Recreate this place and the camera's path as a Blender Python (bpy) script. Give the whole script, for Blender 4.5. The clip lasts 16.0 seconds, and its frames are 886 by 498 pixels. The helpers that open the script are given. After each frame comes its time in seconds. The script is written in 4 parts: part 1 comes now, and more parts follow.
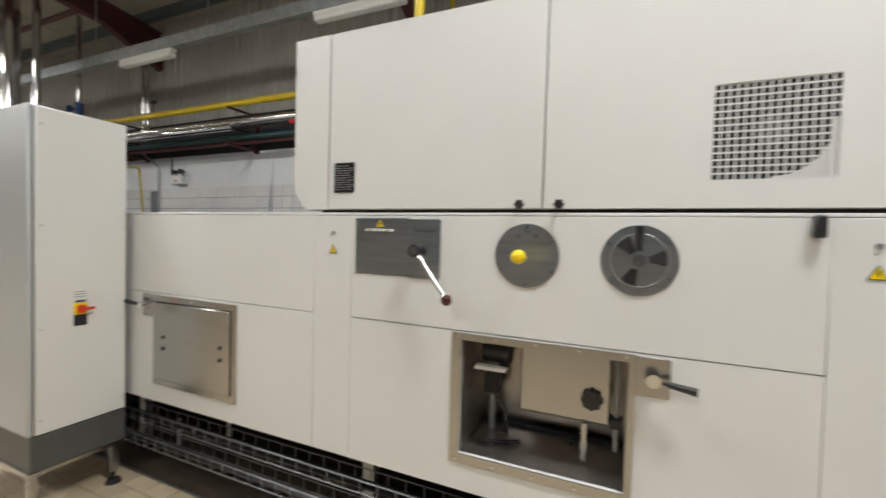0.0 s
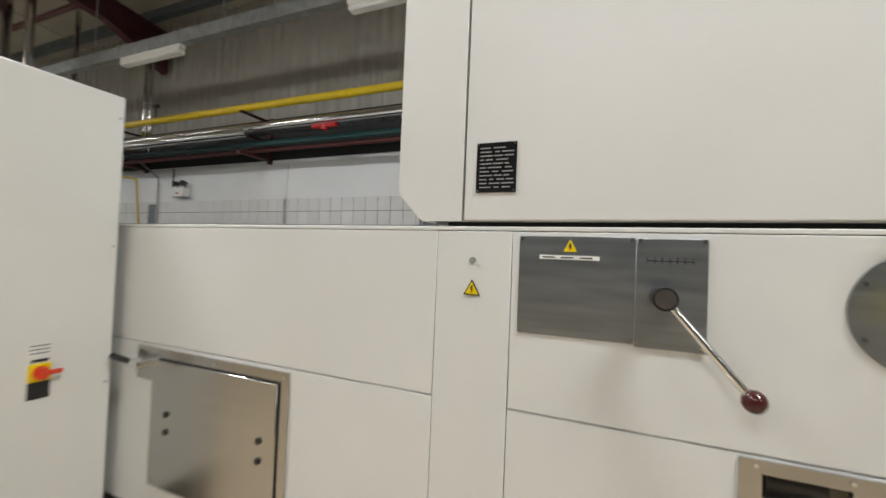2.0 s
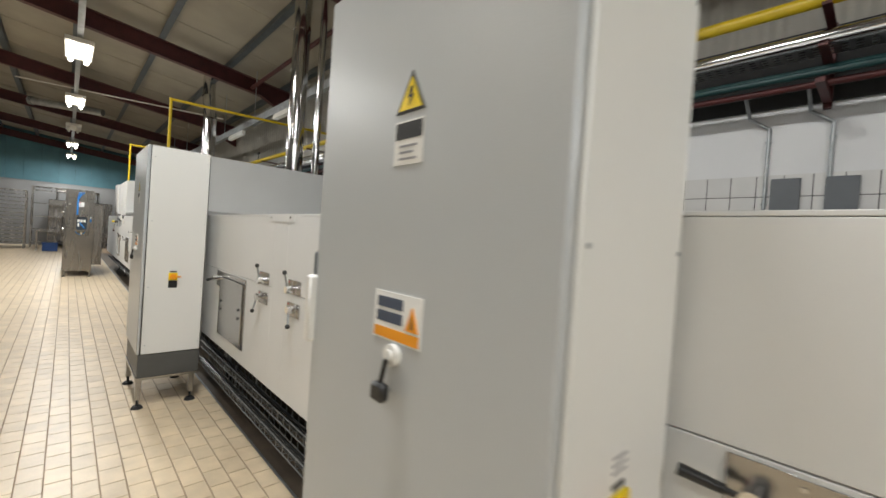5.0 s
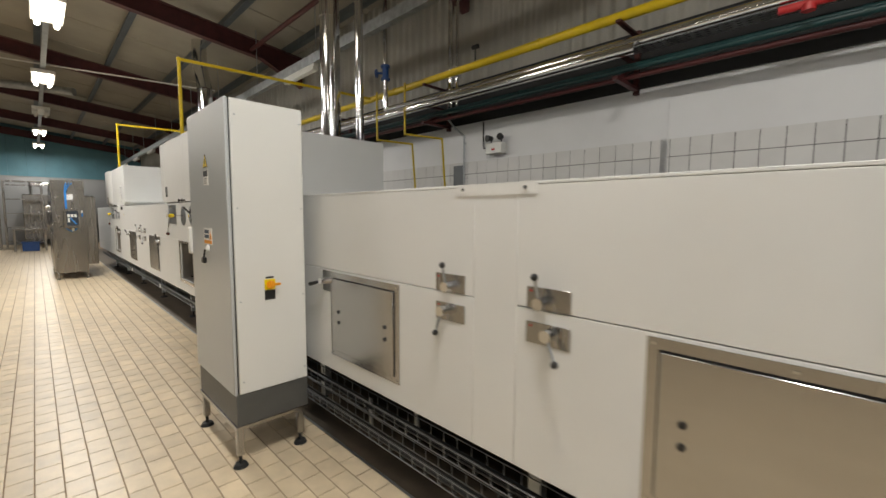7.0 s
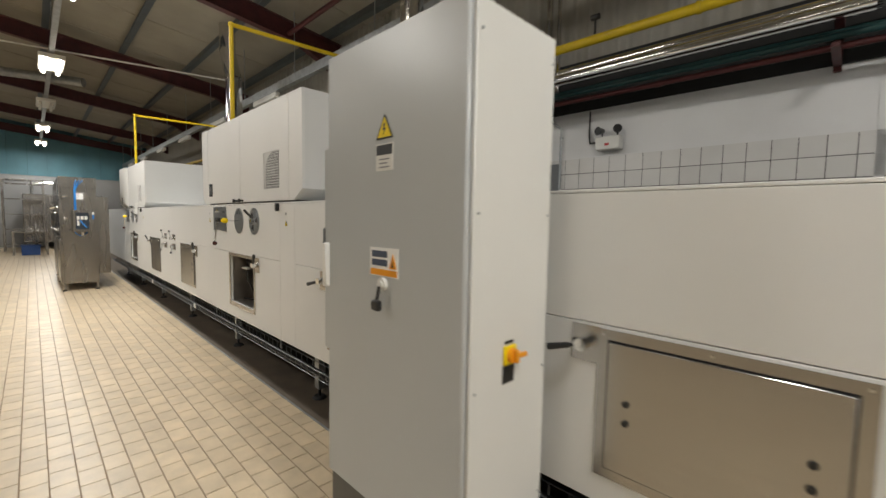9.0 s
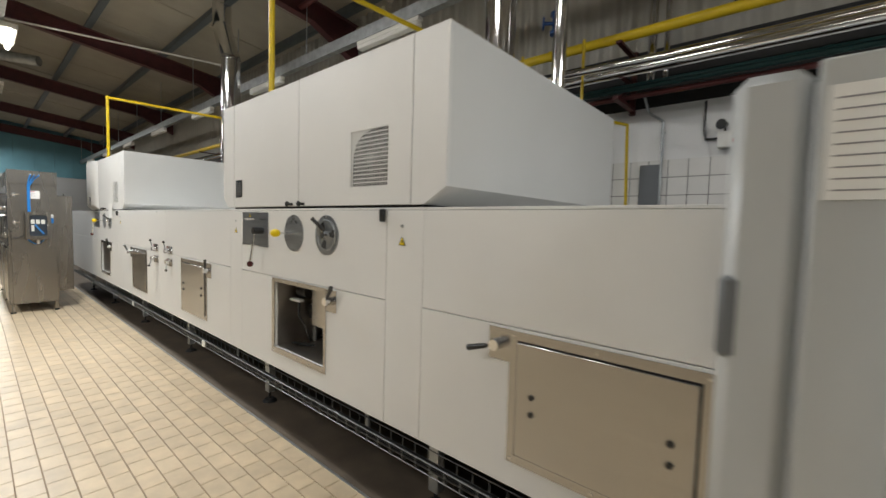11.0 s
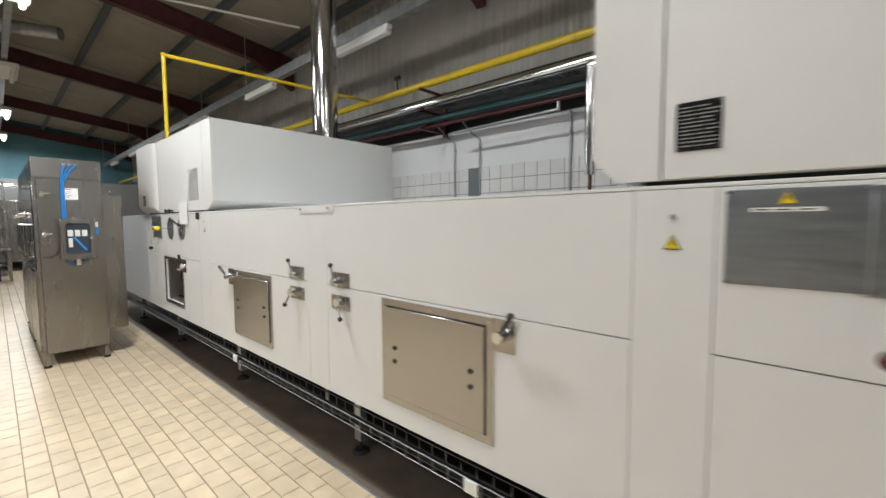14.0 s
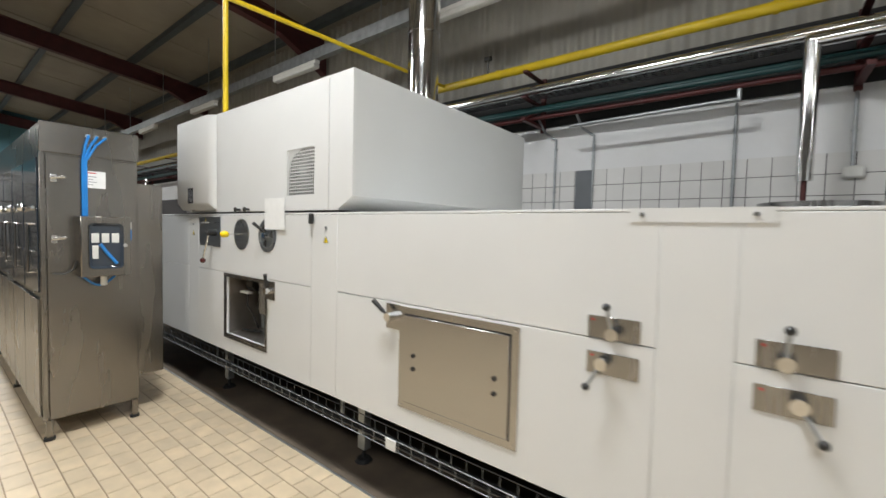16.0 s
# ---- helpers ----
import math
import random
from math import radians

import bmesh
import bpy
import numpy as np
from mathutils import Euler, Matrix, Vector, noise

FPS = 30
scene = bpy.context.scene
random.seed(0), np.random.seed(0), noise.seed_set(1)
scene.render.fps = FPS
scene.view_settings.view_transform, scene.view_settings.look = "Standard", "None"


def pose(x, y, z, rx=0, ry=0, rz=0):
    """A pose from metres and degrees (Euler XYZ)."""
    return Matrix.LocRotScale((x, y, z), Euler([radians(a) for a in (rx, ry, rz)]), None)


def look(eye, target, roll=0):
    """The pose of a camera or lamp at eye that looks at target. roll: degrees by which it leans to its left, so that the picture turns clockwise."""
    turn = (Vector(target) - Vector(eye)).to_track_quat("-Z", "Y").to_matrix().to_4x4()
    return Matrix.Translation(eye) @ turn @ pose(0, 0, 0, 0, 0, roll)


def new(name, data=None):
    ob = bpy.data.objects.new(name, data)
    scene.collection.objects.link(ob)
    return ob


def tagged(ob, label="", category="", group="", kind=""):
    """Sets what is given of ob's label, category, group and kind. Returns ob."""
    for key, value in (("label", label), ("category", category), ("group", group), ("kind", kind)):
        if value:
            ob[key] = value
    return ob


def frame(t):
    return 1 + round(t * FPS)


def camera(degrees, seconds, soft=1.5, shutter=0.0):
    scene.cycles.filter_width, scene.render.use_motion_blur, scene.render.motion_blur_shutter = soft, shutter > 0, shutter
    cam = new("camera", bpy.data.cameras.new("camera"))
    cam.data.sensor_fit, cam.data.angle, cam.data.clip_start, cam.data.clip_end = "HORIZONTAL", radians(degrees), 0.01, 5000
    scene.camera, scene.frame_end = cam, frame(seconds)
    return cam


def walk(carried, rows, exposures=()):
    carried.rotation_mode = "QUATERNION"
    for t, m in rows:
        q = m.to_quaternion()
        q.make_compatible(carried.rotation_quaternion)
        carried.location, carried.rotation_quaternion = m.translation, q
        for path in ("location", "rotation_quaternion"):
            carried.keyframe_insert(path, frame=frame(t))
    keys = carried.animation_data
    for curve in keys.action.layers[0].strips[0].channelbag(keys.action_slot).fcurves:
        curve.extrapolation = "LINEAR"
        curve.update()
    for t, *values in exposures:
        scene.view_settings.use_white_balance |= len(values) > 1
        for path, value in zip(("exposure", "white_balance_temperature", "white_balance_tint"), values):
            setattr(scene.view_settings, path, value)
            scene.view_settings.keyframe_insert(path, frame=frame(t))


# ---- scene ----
cam = camera(94.5, 16.0, shutter=0.5)
PATH = [
    (0, (1.274, -0.065, 1.615), (0.471, 1.766, 1.559), 1.6),
    (0.5, (1.046, -0.123, 1.604), (0.026, 1.595, 1.511), 2.3),
    (1, (0.813, -0.052, 1.583), (-0.345, 1.576, 1.49), 3.0),
    (1.5, (0.604, 0.173, 1.599), (-0.442, 1.877, 1.577), 3.0),
    (2, (0.359, 0.438, 1.628), (-0.426, 2.277, 1.671), 2.3),
    (2.5, (0.181, 0.676, 1.655), (-0.504, 2.554, 1.718), 2.7),
    (3, (0.025, 0.795, 1.65), (-0.896, 2.568, 1.737), 4.0),
    (3.5, (-0.269, 0.729, 1.658), (-1.409, 2.372, 1.696), 4.3),
    (4, (-0.637, 0.626, 1.645), (-1.986, 2.102, 1.653), 4.6),
    (4.5, (-0.964, 0.576, 1.624), (-2.436, 1.93, 1.627), 4.7),
    (7, (-2.957, 0.175, 1.593), (-4.37, 1.58, 1.422), 0.3),
    (7.5, (-3.434, 0.186, 1.6), (-4.855, 1.586, 1.446), 0.4),
    (8, (-3.89, 0.108, 1.609), (-5.312, 1.506, 1.458), 0.6),
    (8.5, (-4.322, 0.071, 1.596), (-5.746, 1.467, 1.448), 0.8),
    (10.8, (-6.332, 0.083, 1.633), (-7.639, 1.593, 1.516), 1.7),
    (11, (-6.506, 0.084, 1.637), (-7.815, 1.592, 1.52), 1.6),
    (11.5, (-6.978, 0.107, 1.632), (-8.298, 1.606, 1.516), 1.3),
    (12, (-7.514, 0.128, 1.618), (-8.808, 1.651, 1.522), 1.1),
    (12.5, (-8.043, 0.157, 1.634), (-9.334, 1.68, 1.516), 0.3),
    (13, (-8.656, 0.217, 1.585), (-9.955, 1.734, 1.474), 0.6),
    (13.5, (-9.202, 0.162, 1.628), (-10.5, 1.677, 1.482), -0.0),
    (14, (-9.781, 0.154, 1.615), (-11.124, 1.63, 1.48), -0.3),
    (14.5, (-10.34, 0.085, 1.613), (-11.654, 1.586, 1.47), 0.2),
    (15, (-10.881, 0.052, 1.581), (-12.206, 1.546, 1.471), 0.5),
    (15.5, (-11.464, -0.007, 1.6), (-12.743, 1.526, 1.476), 1.2),
    (16, (-11.981, -0.063, 1.626), (-13.213, 1.509, 1.534), 1.4),
]
EXPOSURES = [(0, -0.04, 6500, 10), (3.5, -0.02, 6500, 10), (4.5, -0.02, 6520, 10), (7, -0.16, 6900, 11), (8.7, -0.2, 6900, 11),
             (11, -0.12, 6550, 10), (12.5, -0.02, 6400, 10), (14, -0.1, 6350, 10), (16, -0.14, 6380, 10)]
walk(cam, [(t, look(eye, target, roll)) for t, eye, target, roll in PATH], EXPOSURES)

# exposure and light -------------------------------------------------------

world = bpy.data.worlds.new("world")
scene.world = world
world.use_nodes = True
world.node_tree.nodes["Background"].inputs[0].default_value = (0.55, 0.7, 0.8, 1)
world.node_tree.nodes["Background"].inputs[1].default_value = 0.02

LAMP_X = [-35.3, -29.9, -24.5, -19.1, -13.7, -8.3, -2.9, 2.5]
LAMP_Z = 5.25
LAMP_WATTS = 160
NORTH_SHARE = {-24.5: 0.0, -13.7: 1.4, -8.3: 0.15, -2.9: 1.0, 2.5: 1.05}  # output per lamp, tuned to local brightness
SOUTH_SHARE = {-24.5: 0.0, -11.0: 1.0, -5.6: 0.05, -0.2: 0.5}
LAMP_ROWS = [(0.55, [(x, NORTH_SHARE.get(x, 1.1)) for x in LAMP_X]),
             (-3.4, [(round(x + 2.7, 1), SOUTH_SHARE.get(round(x + 2.7, 1), 0.4)) for x in LAMP_X])]
for lamp_row_y, row in LAMP_ROWS:
    for lx, share in row:
        if share == 0:
            continue
        data = bpy.data.lights.new("bay_lamp_light", "AREA")
        data.shape, data.size, data.size_y = "RECTANGLE", 1.3, 0.45
        data.energy, data.color = LAMP_WATTS * share, (0.955, 0.985, 1.0)
        ob = new("bay_lamp_light", data)
        ob.matrix_world = pose(lx, lamp_row_y, LAMP_Z - 0.12)


# materials ----------------------------------------------------------------
def material(name, colour, rough=0.5, metal=0.0, vary=0.06, scale=6.0, bump=0.0, bump_scale=60.0, stretch=(1, 1, 1), dirt=0.0,
             dirt_colour=(0.2, 0.16, 0.1), emit=None, rough_vary=0.08, per_object=0.0, coat=0.0):
    mat = bpy.data.materials.new(name)
    mat.use_nodes = True
    tree = mat.node_tree
    nodes, links = tree.nodes, tree.links
    bsdf = nodes["Principled BSDF"]
    bsdf.inputs["Metallic"].default_value = metal
    bsdf.inputs["Coat Weight"].default_value = coat
    where = nodes.new("ShaderNodeTexCoord")
    mapping = nodes.new("ShaderNodeMapping")
    mapping.inputs["Scale"].default_value = stretch
    geo = nodes.new("ShaderNodeNewGeometry")
    links.new(geo.outputs["Position"], mapping.inputs["Vector"])
    big = nodes.new("ShaderNodeTexNoise")
    big.inputs["Scale"].default_value = scale
    big.inputs["Detail"].default_value = 5
    links.new(mapping.outputs["Vector"], big.inputs["Vector"])
    ramp = nodes.new("ShaderNodeMapRange")
    ramp.inputs["From Min"].default_value, ramp.inputs["From Max"].default_value = 0.3, 0.7
    ramp.inputs["To Min"].default_value, ramp.inputs["To Max"].default_value = 1 - vary, 1 + vary
    links.new(big.outputs["Fac"], ramp.inputs["Value"])
    tone = nodes.new("ShaderNodeMix")
    tone.data_type, tone.blend_type = "RGBA", "MULTIPLY"
    tone.inputs["Factor"].default_value = 1
    tone.inputs["A"].default_value = (*colour, 1)
    links.new(ramp.outputs["Result"], tone.inputs["B"])
    last = tone.outputs["Result"]
    if per_object:
        info = nodes.new("ShaderNodeObjectInfo")
        isl = nodes.new("ShaderNodeMath")
        isl.operation = "ADD"
        links.new(info.outputs["Random"], isl.inputs[0])
        links.new(geo.outputs["Random Per Island"], isl.inputs[1])
        frac = nodes.new("ShaderNodeMath")
        frac.operation = "FRACT"
        links.new(isl.outputs[0], frac.inputs[0])
        rnd = nodes.new("ShaderNodeMapRange")
        rnd.inputs["To Min"].default_value, rnd.inputs["To Max"].default_value = 1 - per_object, 1 + per_object * 0.6
        links.new(frac.outputs[0], rnd.inputs["Value"])
        more = nodes.new("ShaderNodeMix")
        more.data_type, more.blend_type = "RGBA", "MULTIPLY"
        more.inputs["Factor"].default_value = 1
        links.new(last, more.inputs["A"])
        links.new(rnd.outputs["Result"], more.inputs["B"])
        last = more.outputs["Result"]
    if dirt:
        spots = nodes.new("ShaderNodeTexNoise")
        spots.inputs["Scale"].default_value = scale * 0.35
        spots.inputs["Detail"].default_value = 8
        spots.inputs["Roughness"].default_value = 0.7
        links.new(geo.outputs["Position"], spots.inputs["Vector"])
        cut = nodes.new("ShaderNodeMapRange")
        cut.inputs["From Min"].default_value, cut.inputs["From Max"].default_value = 0.52, 0.72
        cut.inputs["To Min"].default_value, cut.inputs["To Max"].default_value = 0, dirt
        links.new(spots.outputs["Fac"], cut.inputs["Value"])
        mix = nodes.new("ShaderNodeMix")
        mix.data_type = "RGBA"
        mix.inputs["B"].default_value = (*dirt_colour, 1)
        links.new(cut.outputs["Result"], mix.inputs["Factor"])
        links.new(last, mix.inputs["A"])
        last = mix.outputs["Result"]
    links.new(last, bsdf.inputs["Base Color"])
    rr = nodes.new("ShaderNodeMapRange")
    rr.inputs["To Min"].default_value, rr.inputs["To Max"].default_value = max(0.02, rough - rough_vary), min(1, rough + rough_vary)
    links.new(big.outputs["Fac"], rr.inputs["Value"])
    links.new(rr.outputs["Result"], bsdf.inputs["Roughness"])
    if bump:
        fine = nodes.new("ShaderNodeTexNoise")
        fine.inputs["Scale"].default_value = bump_scale
        fine.inputs["Detail"].default_value = 3
        links.new(mapping.outputs["Vector"], fine.inputs["Vector"])
        bp = nodes.new("ShaderNodeBump")
        bp.inputs["Strength"].default_value = bump
        bp.inputs["Distance"].default_value = 0.004
        links.new(fine.outputs["Fac"], bp.inputs["Height"])
        links.new(bp.outputs["Normal"], bsdf.inputs["Normal"])
    if emit:
        bsdf.inputs["Emission Color"].default_value = (*emit[0], 1)
        bsdf.inputs["Emission Strength"].default_value = emit[1]
    return mat


WHITE = material("oven_enamel", (0.70, 0.70, 0.685), 0.42, vary=0.02, scale=2.2, bump=0.05, bump_scale=160, dirt=0.05, dirt_colour=(0.5, 0.46, 0.38))
GREYSIDE = material("hood_side_enamel", (0.66, 0.665, 0.655), 0.45, vary=0.02, scale=2, bump=0.05, bump_scale=160)
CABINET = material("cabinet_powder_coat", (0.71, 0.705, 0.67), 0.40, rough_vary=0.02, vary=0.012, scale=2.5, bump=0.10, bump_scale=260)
# darker than CABINET: dim reflection and weaker light are put into this grey
CABDOOR = material("cabinet_coat_shaded", (0.47, 0.49, 0.495), 0.30, rough_vary=0.015, vary=0.012, scale=2.5, bump=0.10, bump_scale=260)
PLINTH = material("plinth_grey", (0.085, 0.085, 0.08), 0.45, vary=0.08, scale=8, dirt=0.2, dirt_colour=(0.2, 0.18, 0.14))
# darker copy of STEEL, with the dark hall's reflection put into its colour
DSTEEL = material("dim_reflection_steel", (0.27, 0.255, 0.235), 0.27, 1.0, vary=0.04, scale=1.2, rough_vary=0.03, bump=0.008, bump_scale=60, stretch=(1, 6, 1))
STEEL = material("brushed_steel", (0.43, 0.42, 0.41), 0.24, 1.0, rough_vary=0.03, vary=0.03, scale=3, bump=0.01, bump_scale=40, stretch=(1, 1, 14), dirt=0.12, dirt_colour=(0.38, 0.34, 0.28))
STEELX = material("brushed_steel_across", (0.38, 0.375, 0.37), 0.26, 1.0, vary=0.06, scale=3, bump=0.06, bump_scale=40, stretch=(14, 14, 1), dirt=0.1, dirt_colour=(0.36, 0.32, 0.26))
LINING = material("chamber_steel", (0.44, 0.41, 0.37), 0.30, 0.9, vary=0.12, scale=6, dirt=0.3, dirt_colour=(0.2, 0.16, 0.11))
# plate steel with the hall's bluish reflection tinted into its colour
PLATE = material("blue_reflection_steel", (0.36, 0.39, 0.42), 0.36, 1.0, vary=0.10, scale=5, bump=0.05, bump_scale=40, stretch=(1, 1, 10))
CHROME = material("polished_pipe", (0.72, 0.72, 0.72), 0.12, 1.0, vary=0.06, scale=5, bump=0.08, bump_scale=14, rough_vary=0.05)
DULL = material("galvanised_steel", (0.40, 0.42, 0.43), 0.45, 0.85, vary=0.18, scale=9, dirt=0.2, dirt_colour=(0.25, 0.25, 0.24))
WIRE = material("dull_tray_wire", (0.22, 0.23, 0.235), 0.5, 0.8, vary=0.2, scale=9)
BLACK = material("black_plastic", (0.018, 0.018, 0.018), 0.35, vary=0.2)
# near-black that puts the shade of voids, gaps and openings into the colour
DARK = material("void_shade_black", (0.02, 0.02, 0.02), 0.8, vary=0.2)
RUBBER = material("black_rubber", (0.015, 0.015, 0.015), 0.75, vary=0.2)
YELLOWP = material("yellow_gas_pipe", (0.62, 0.44, 0.01), 0.35, vary=0.08, scale=6, dirt=0.15, dirt_colour=(0.3, 0.22, 0.03))
YELLOW = material("yellow_plastic", (0.85, 0.62, 0.0), 0.3, vary=0.03)
ORANGE = material("orange_switch", (0.85, 0.33, 0.01), 0.4, vary=0.04)
REDK = material("red_switch", (0.7, 0.06, 0.02), 0.35, vary=0.04)
MAROON = material("dark_red_bakelite", (0.07, 0.012, 0.012), 0.22, vary=0.1)
PAPER = material("paper", (0.82, 0.82, 0.80), 0.8, vary=0.03, scale=20)
INK = material("printed_ink", (0.03, 0.03, 0.03), 0.6, vary=0.05)
GLOSSBLACK = material("gloss_black_plate", (0.015, 0.015, 0.016), 0.18, vary=0.1, coat=0.4)
INKGREY = material("faded_print", (0.26, 0.26, 0.27), 0.6, vary=0.05)
INKBLUE = material("blue_grey_print", (0.06, 0.08, 0.12), 0.6, vary=0.1)
BLUE = material("blue_hose", (0.02, 0.22, 0.62), 0.35, vary=0.08)
BLUEV = material("blue_valve", (0.01, 0.06, 0.22), 0.4, vary=0.15)
GREEN = material("green_pipe", (0.008, 0.045, 0.045), 0.4, vary=0.15, scale=8)
REDPIPE = material("red_oxide_steel", (0.07, 0.011, 0.010), 0.55, vary=0.2, scale=8, bump=0.1)
RAFTER = material("rafter_red_oxide", (0.075, 0.018, 0.02), 0.55, vary=0.2, scale=5, bump=0.1)
PURLIN = material("purlin_blue_grey", (0.075, 0.09, 0.10), 0.5, vary=0.2, scale=5)
ROOF = material("roof_lining", (0.33, 0.30, 0.24), 0.75, vary=0.10, scale=1.2, dirt=0.25, dirt_colour=(0.22, 0.19, 0.13))
CLAD = material("wall_cladding", (0.38, 0.365, 0.325), 0.6, vary=0.08, scale=1.5, dirt=0.3, dirt_colour=(0.22, 0.2, 0.16))
PLASTER = material("white_wall_panel", (0.74, 0.74, 0.74), 0.55, vary=0.03, scale=1.5, dirt=0.15, dirt_colour=(0.5, 0.48, 0.44), bump=0.05)
WTILE = material("glazed_wall_tile", (0.72, 0.71, 0.69), 0.22, vary=0.03, scale=4, per_object=0.05)
WGROUT = material("wall_grout", (0.09, 0.085, 0.085), 0.85, vary=0.1)
FTILE = material("quarry_floor_tile", (0.65, 0.525, 0.36), 0.36, vary=0.10, scale=7, bump=0.12, bump_scale=60, dirt=0.22, dirt_colour=(0.36, 0.25, 0.15), per_object=0.10)
FGROUT = material("floor_grout", (0.35, 0.255, 0.17), 0.8, vary=0.2, scale=12)
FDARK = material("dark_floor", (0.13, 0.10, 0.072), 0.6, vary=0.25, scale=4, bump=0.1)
ENDWALL = material("end_wall_panel", (0.26, 0.26, 0.255), 0.6, vary=0.08, scale=1)
# blue daylight glowing through the gable sheets, painted as a teal base colour
TEAL = material("gable_daylight_teal", (0.10, 0.24, 0.29), 0.6, vary=0.15, scale=1)
GREYBOX = material("grey_plastic_box", (0.13, 0.14, 0.15), 0.5, vary=0.05)
FIXWHITE = material("lamp_housing", (0.75, 0.74, 0.70), 0.45, vary=0.04)
GLOW = material("lamp_tube", (1, 1, 1), 0.5, emit=((1.0, 0.94, 0.82), 14.0))
INDIGO = material("indicator_red", (0.5, 0.02, 0.02), 0.4)
CLEAR = material("smoked_window", (0.04, 0.05, 0.065), 0.08, 0.0, vary=0.1)


# mesh helpers ---------------------------------------------------------------
def box(bm, x0, x1, y0, y1, z0, z1, bevel=0.0):
    m = Matrix.Translation(((x0 + x1) / 2, (y0 + y1) / 2, (z0 + z1) / 2)) @ Matrix.Diagonal((abs(x1 - x0), abs(y1 - y0), abs(z1 - z0), 1))
    got = bmesh.ops.create_cube(bm, size=1, matrix=m)
    if bevel:
        edges = list({e for v in got["verts"] for e in v.link_edges})
        bmesh.ops.bevel(bm, geom=edges, offset=bevel, segments=1, affect="EDGES", profile=0.5)
    return bm


def boxm(x0, x1, y0, y1, z0, z1, bevel=0.0):
    return box(bmesh.new(), x0, x1, y0, y1, z0, z1, bevel)


def rod(bm, a, b, r, seg=14, r2=None):
    a, b = Vector(a), Vector(b)
    d = b - a
    m = Matrix.Translation((a + b) / 2) @ d.to_track_quat("Z", "Y").to_matrix().to_4x4()
    bmesh.ops.create_cone(bm, cap_ends=True, segments=seg, radius1=r, radius2=r if r2 is None else r2, depth=d.length, matrix=m)
    return bm


def rodm(a, b, r, seg=14, r2=None):
    return rod(bmesh.new(), a, b, r, seg, r2)


def ball(bm, c, r, scale=(1, 1, 1), seg=14):
    bmesh.ops.create_uvsphere(bm, u_segments=seg, v_segments=max(6, seg // 2), radius=r, matrix=Matrix.Translation(c) @ Matrix.Diagonal((*scale, 1)))
    return bm


def pipe(bm, pts, r, seg=12):
    for a, b in zip(pts, pts[1:]):
        rod(bm, a, b, r, seg)
    for p in pts[1:-1]:
        ball(bm, p, r * 1.02, seg=seg)
    return bm


def prism(bm, poly, y0, y1):
    """A prism of a polygon in x and z, from y0 to y1."""
    a = [bm.verts.new((x, y0, z)) for x, z in poly]
    b = [bm.verts.new((x, y1, z)) for x, z in poly]
    bm.faces.new(a)
    bm.faces.new(list(reversed(b)))
    for i in range(len(a)):
        j = (i + 1) % len(a)
        bm.faces.new((a[j], a[i], b[i], b[j]))
    bmesh.ops.recalc_face_normals(bm, faces=bm.faces[:])
    return bm


def holed(bm, x0, x1, z0, z1, hx0, hx1, hz0, hz1, y0, y1):
    """A flat panel with one rectangular opening."""
    rings = []
    for y in (y0, y1):
        outer = [bm.verts.new((x, y, z)) for x, z in ((x0, z0), (x1, z0), (x1, z1), (x0, z1))]
        inner = [bm.verts.new((x, y, z)) for x, z in ((hx0, hz0), (hx1, hz0), (hx1, hz1), (hx0, hz1))]
        rings.append((outer, inner))
    (fo, fi), (bo, bi) = rings
    for i in range(4):
        j = (i + 1) % 4
        bm.faces.new((fo[i], fo[j], fi[j], fi[i]))
        bm.faces.new((bo[j], bo[i], bi[i], bi[j]))
        bm.faces.new((fo[j], fo[i], bo[i], bo[j]))
        bm.faces.new((fi[i], fi[j], bi[j], bi[i]))
    bmesh.ops.recalc_face_normals(bm, faces=bm.faces[:])
    return bm


def smooth(bm, angle=40):
    for f in bm.faces:
        f.smooth = True
    for e in bm.edges:
        if len(e.link_faces) == 2 and e.calc_face_angle(0) > radians(angle):
            e.smooth = False
    return bm


def mesh_of(name, bm, mat):
    smooth(bm)
    me = bpy.data.meshes.new(name)
    bm.to_mesh(me)
    bm.free()
    me.materials.append(mat)
    return me


def part(name, bm, mat, parent, label=""):
    ob = new(name, mesh_of(name, bm, mat))
    ob.parent = parent
    return tagged(ob, label) if label else ob


def thing(name, x, y, z, label, category, group=""):
    ob = new(name)
    ob.location = (x, y, z)
    ob.empty_display_size = 0.1
    return tagged(ob, label, category, group)


def single(name, bm, mat, label, category, group=""):
    return tagged(new(name, mesh_of(name, bm, mat)), label, category, group)


def structure(name, bm, mat, label=""):
    return tagged(new(name, mesh_of(name, bm, mat)), label, kind="structure")


# setting --------------------------------------------------------------------
X0, X1 = -38.0, 6.0        # hall ends
YW, YB = 5.52, -12.0       # wall behind the oven, wall across the hall
SLOPE, EAVE = 0.115, 5.95  # roof
RIDGE_Y = -3.25


def roof_z(y):
    return EAVE + SLOPE * (YW - y) if y > RIDGE_Y else EAVE + SLOPE * (y - (2 * RIDGE_Y - YW))


floor = structure("floor", boxm(X0, X1, YB, YW + 0.2, -0.2, -0.006), FGROUT, "dark grout bed under the floor tiles")
# strip under the oven, coloured much darker than the floor tiles
under_strip = structure("floor_under_oven", boxm(X0 + 12, X1, 1.6, YW, -0.006, -0.002), FDARK, "dark brown floor under the oven")
structure("wall_north_lower", boxm(X0, X1, YW, YW + 0.2, -0.2, 3.35), PLASTER, "white hygienic wall panels")
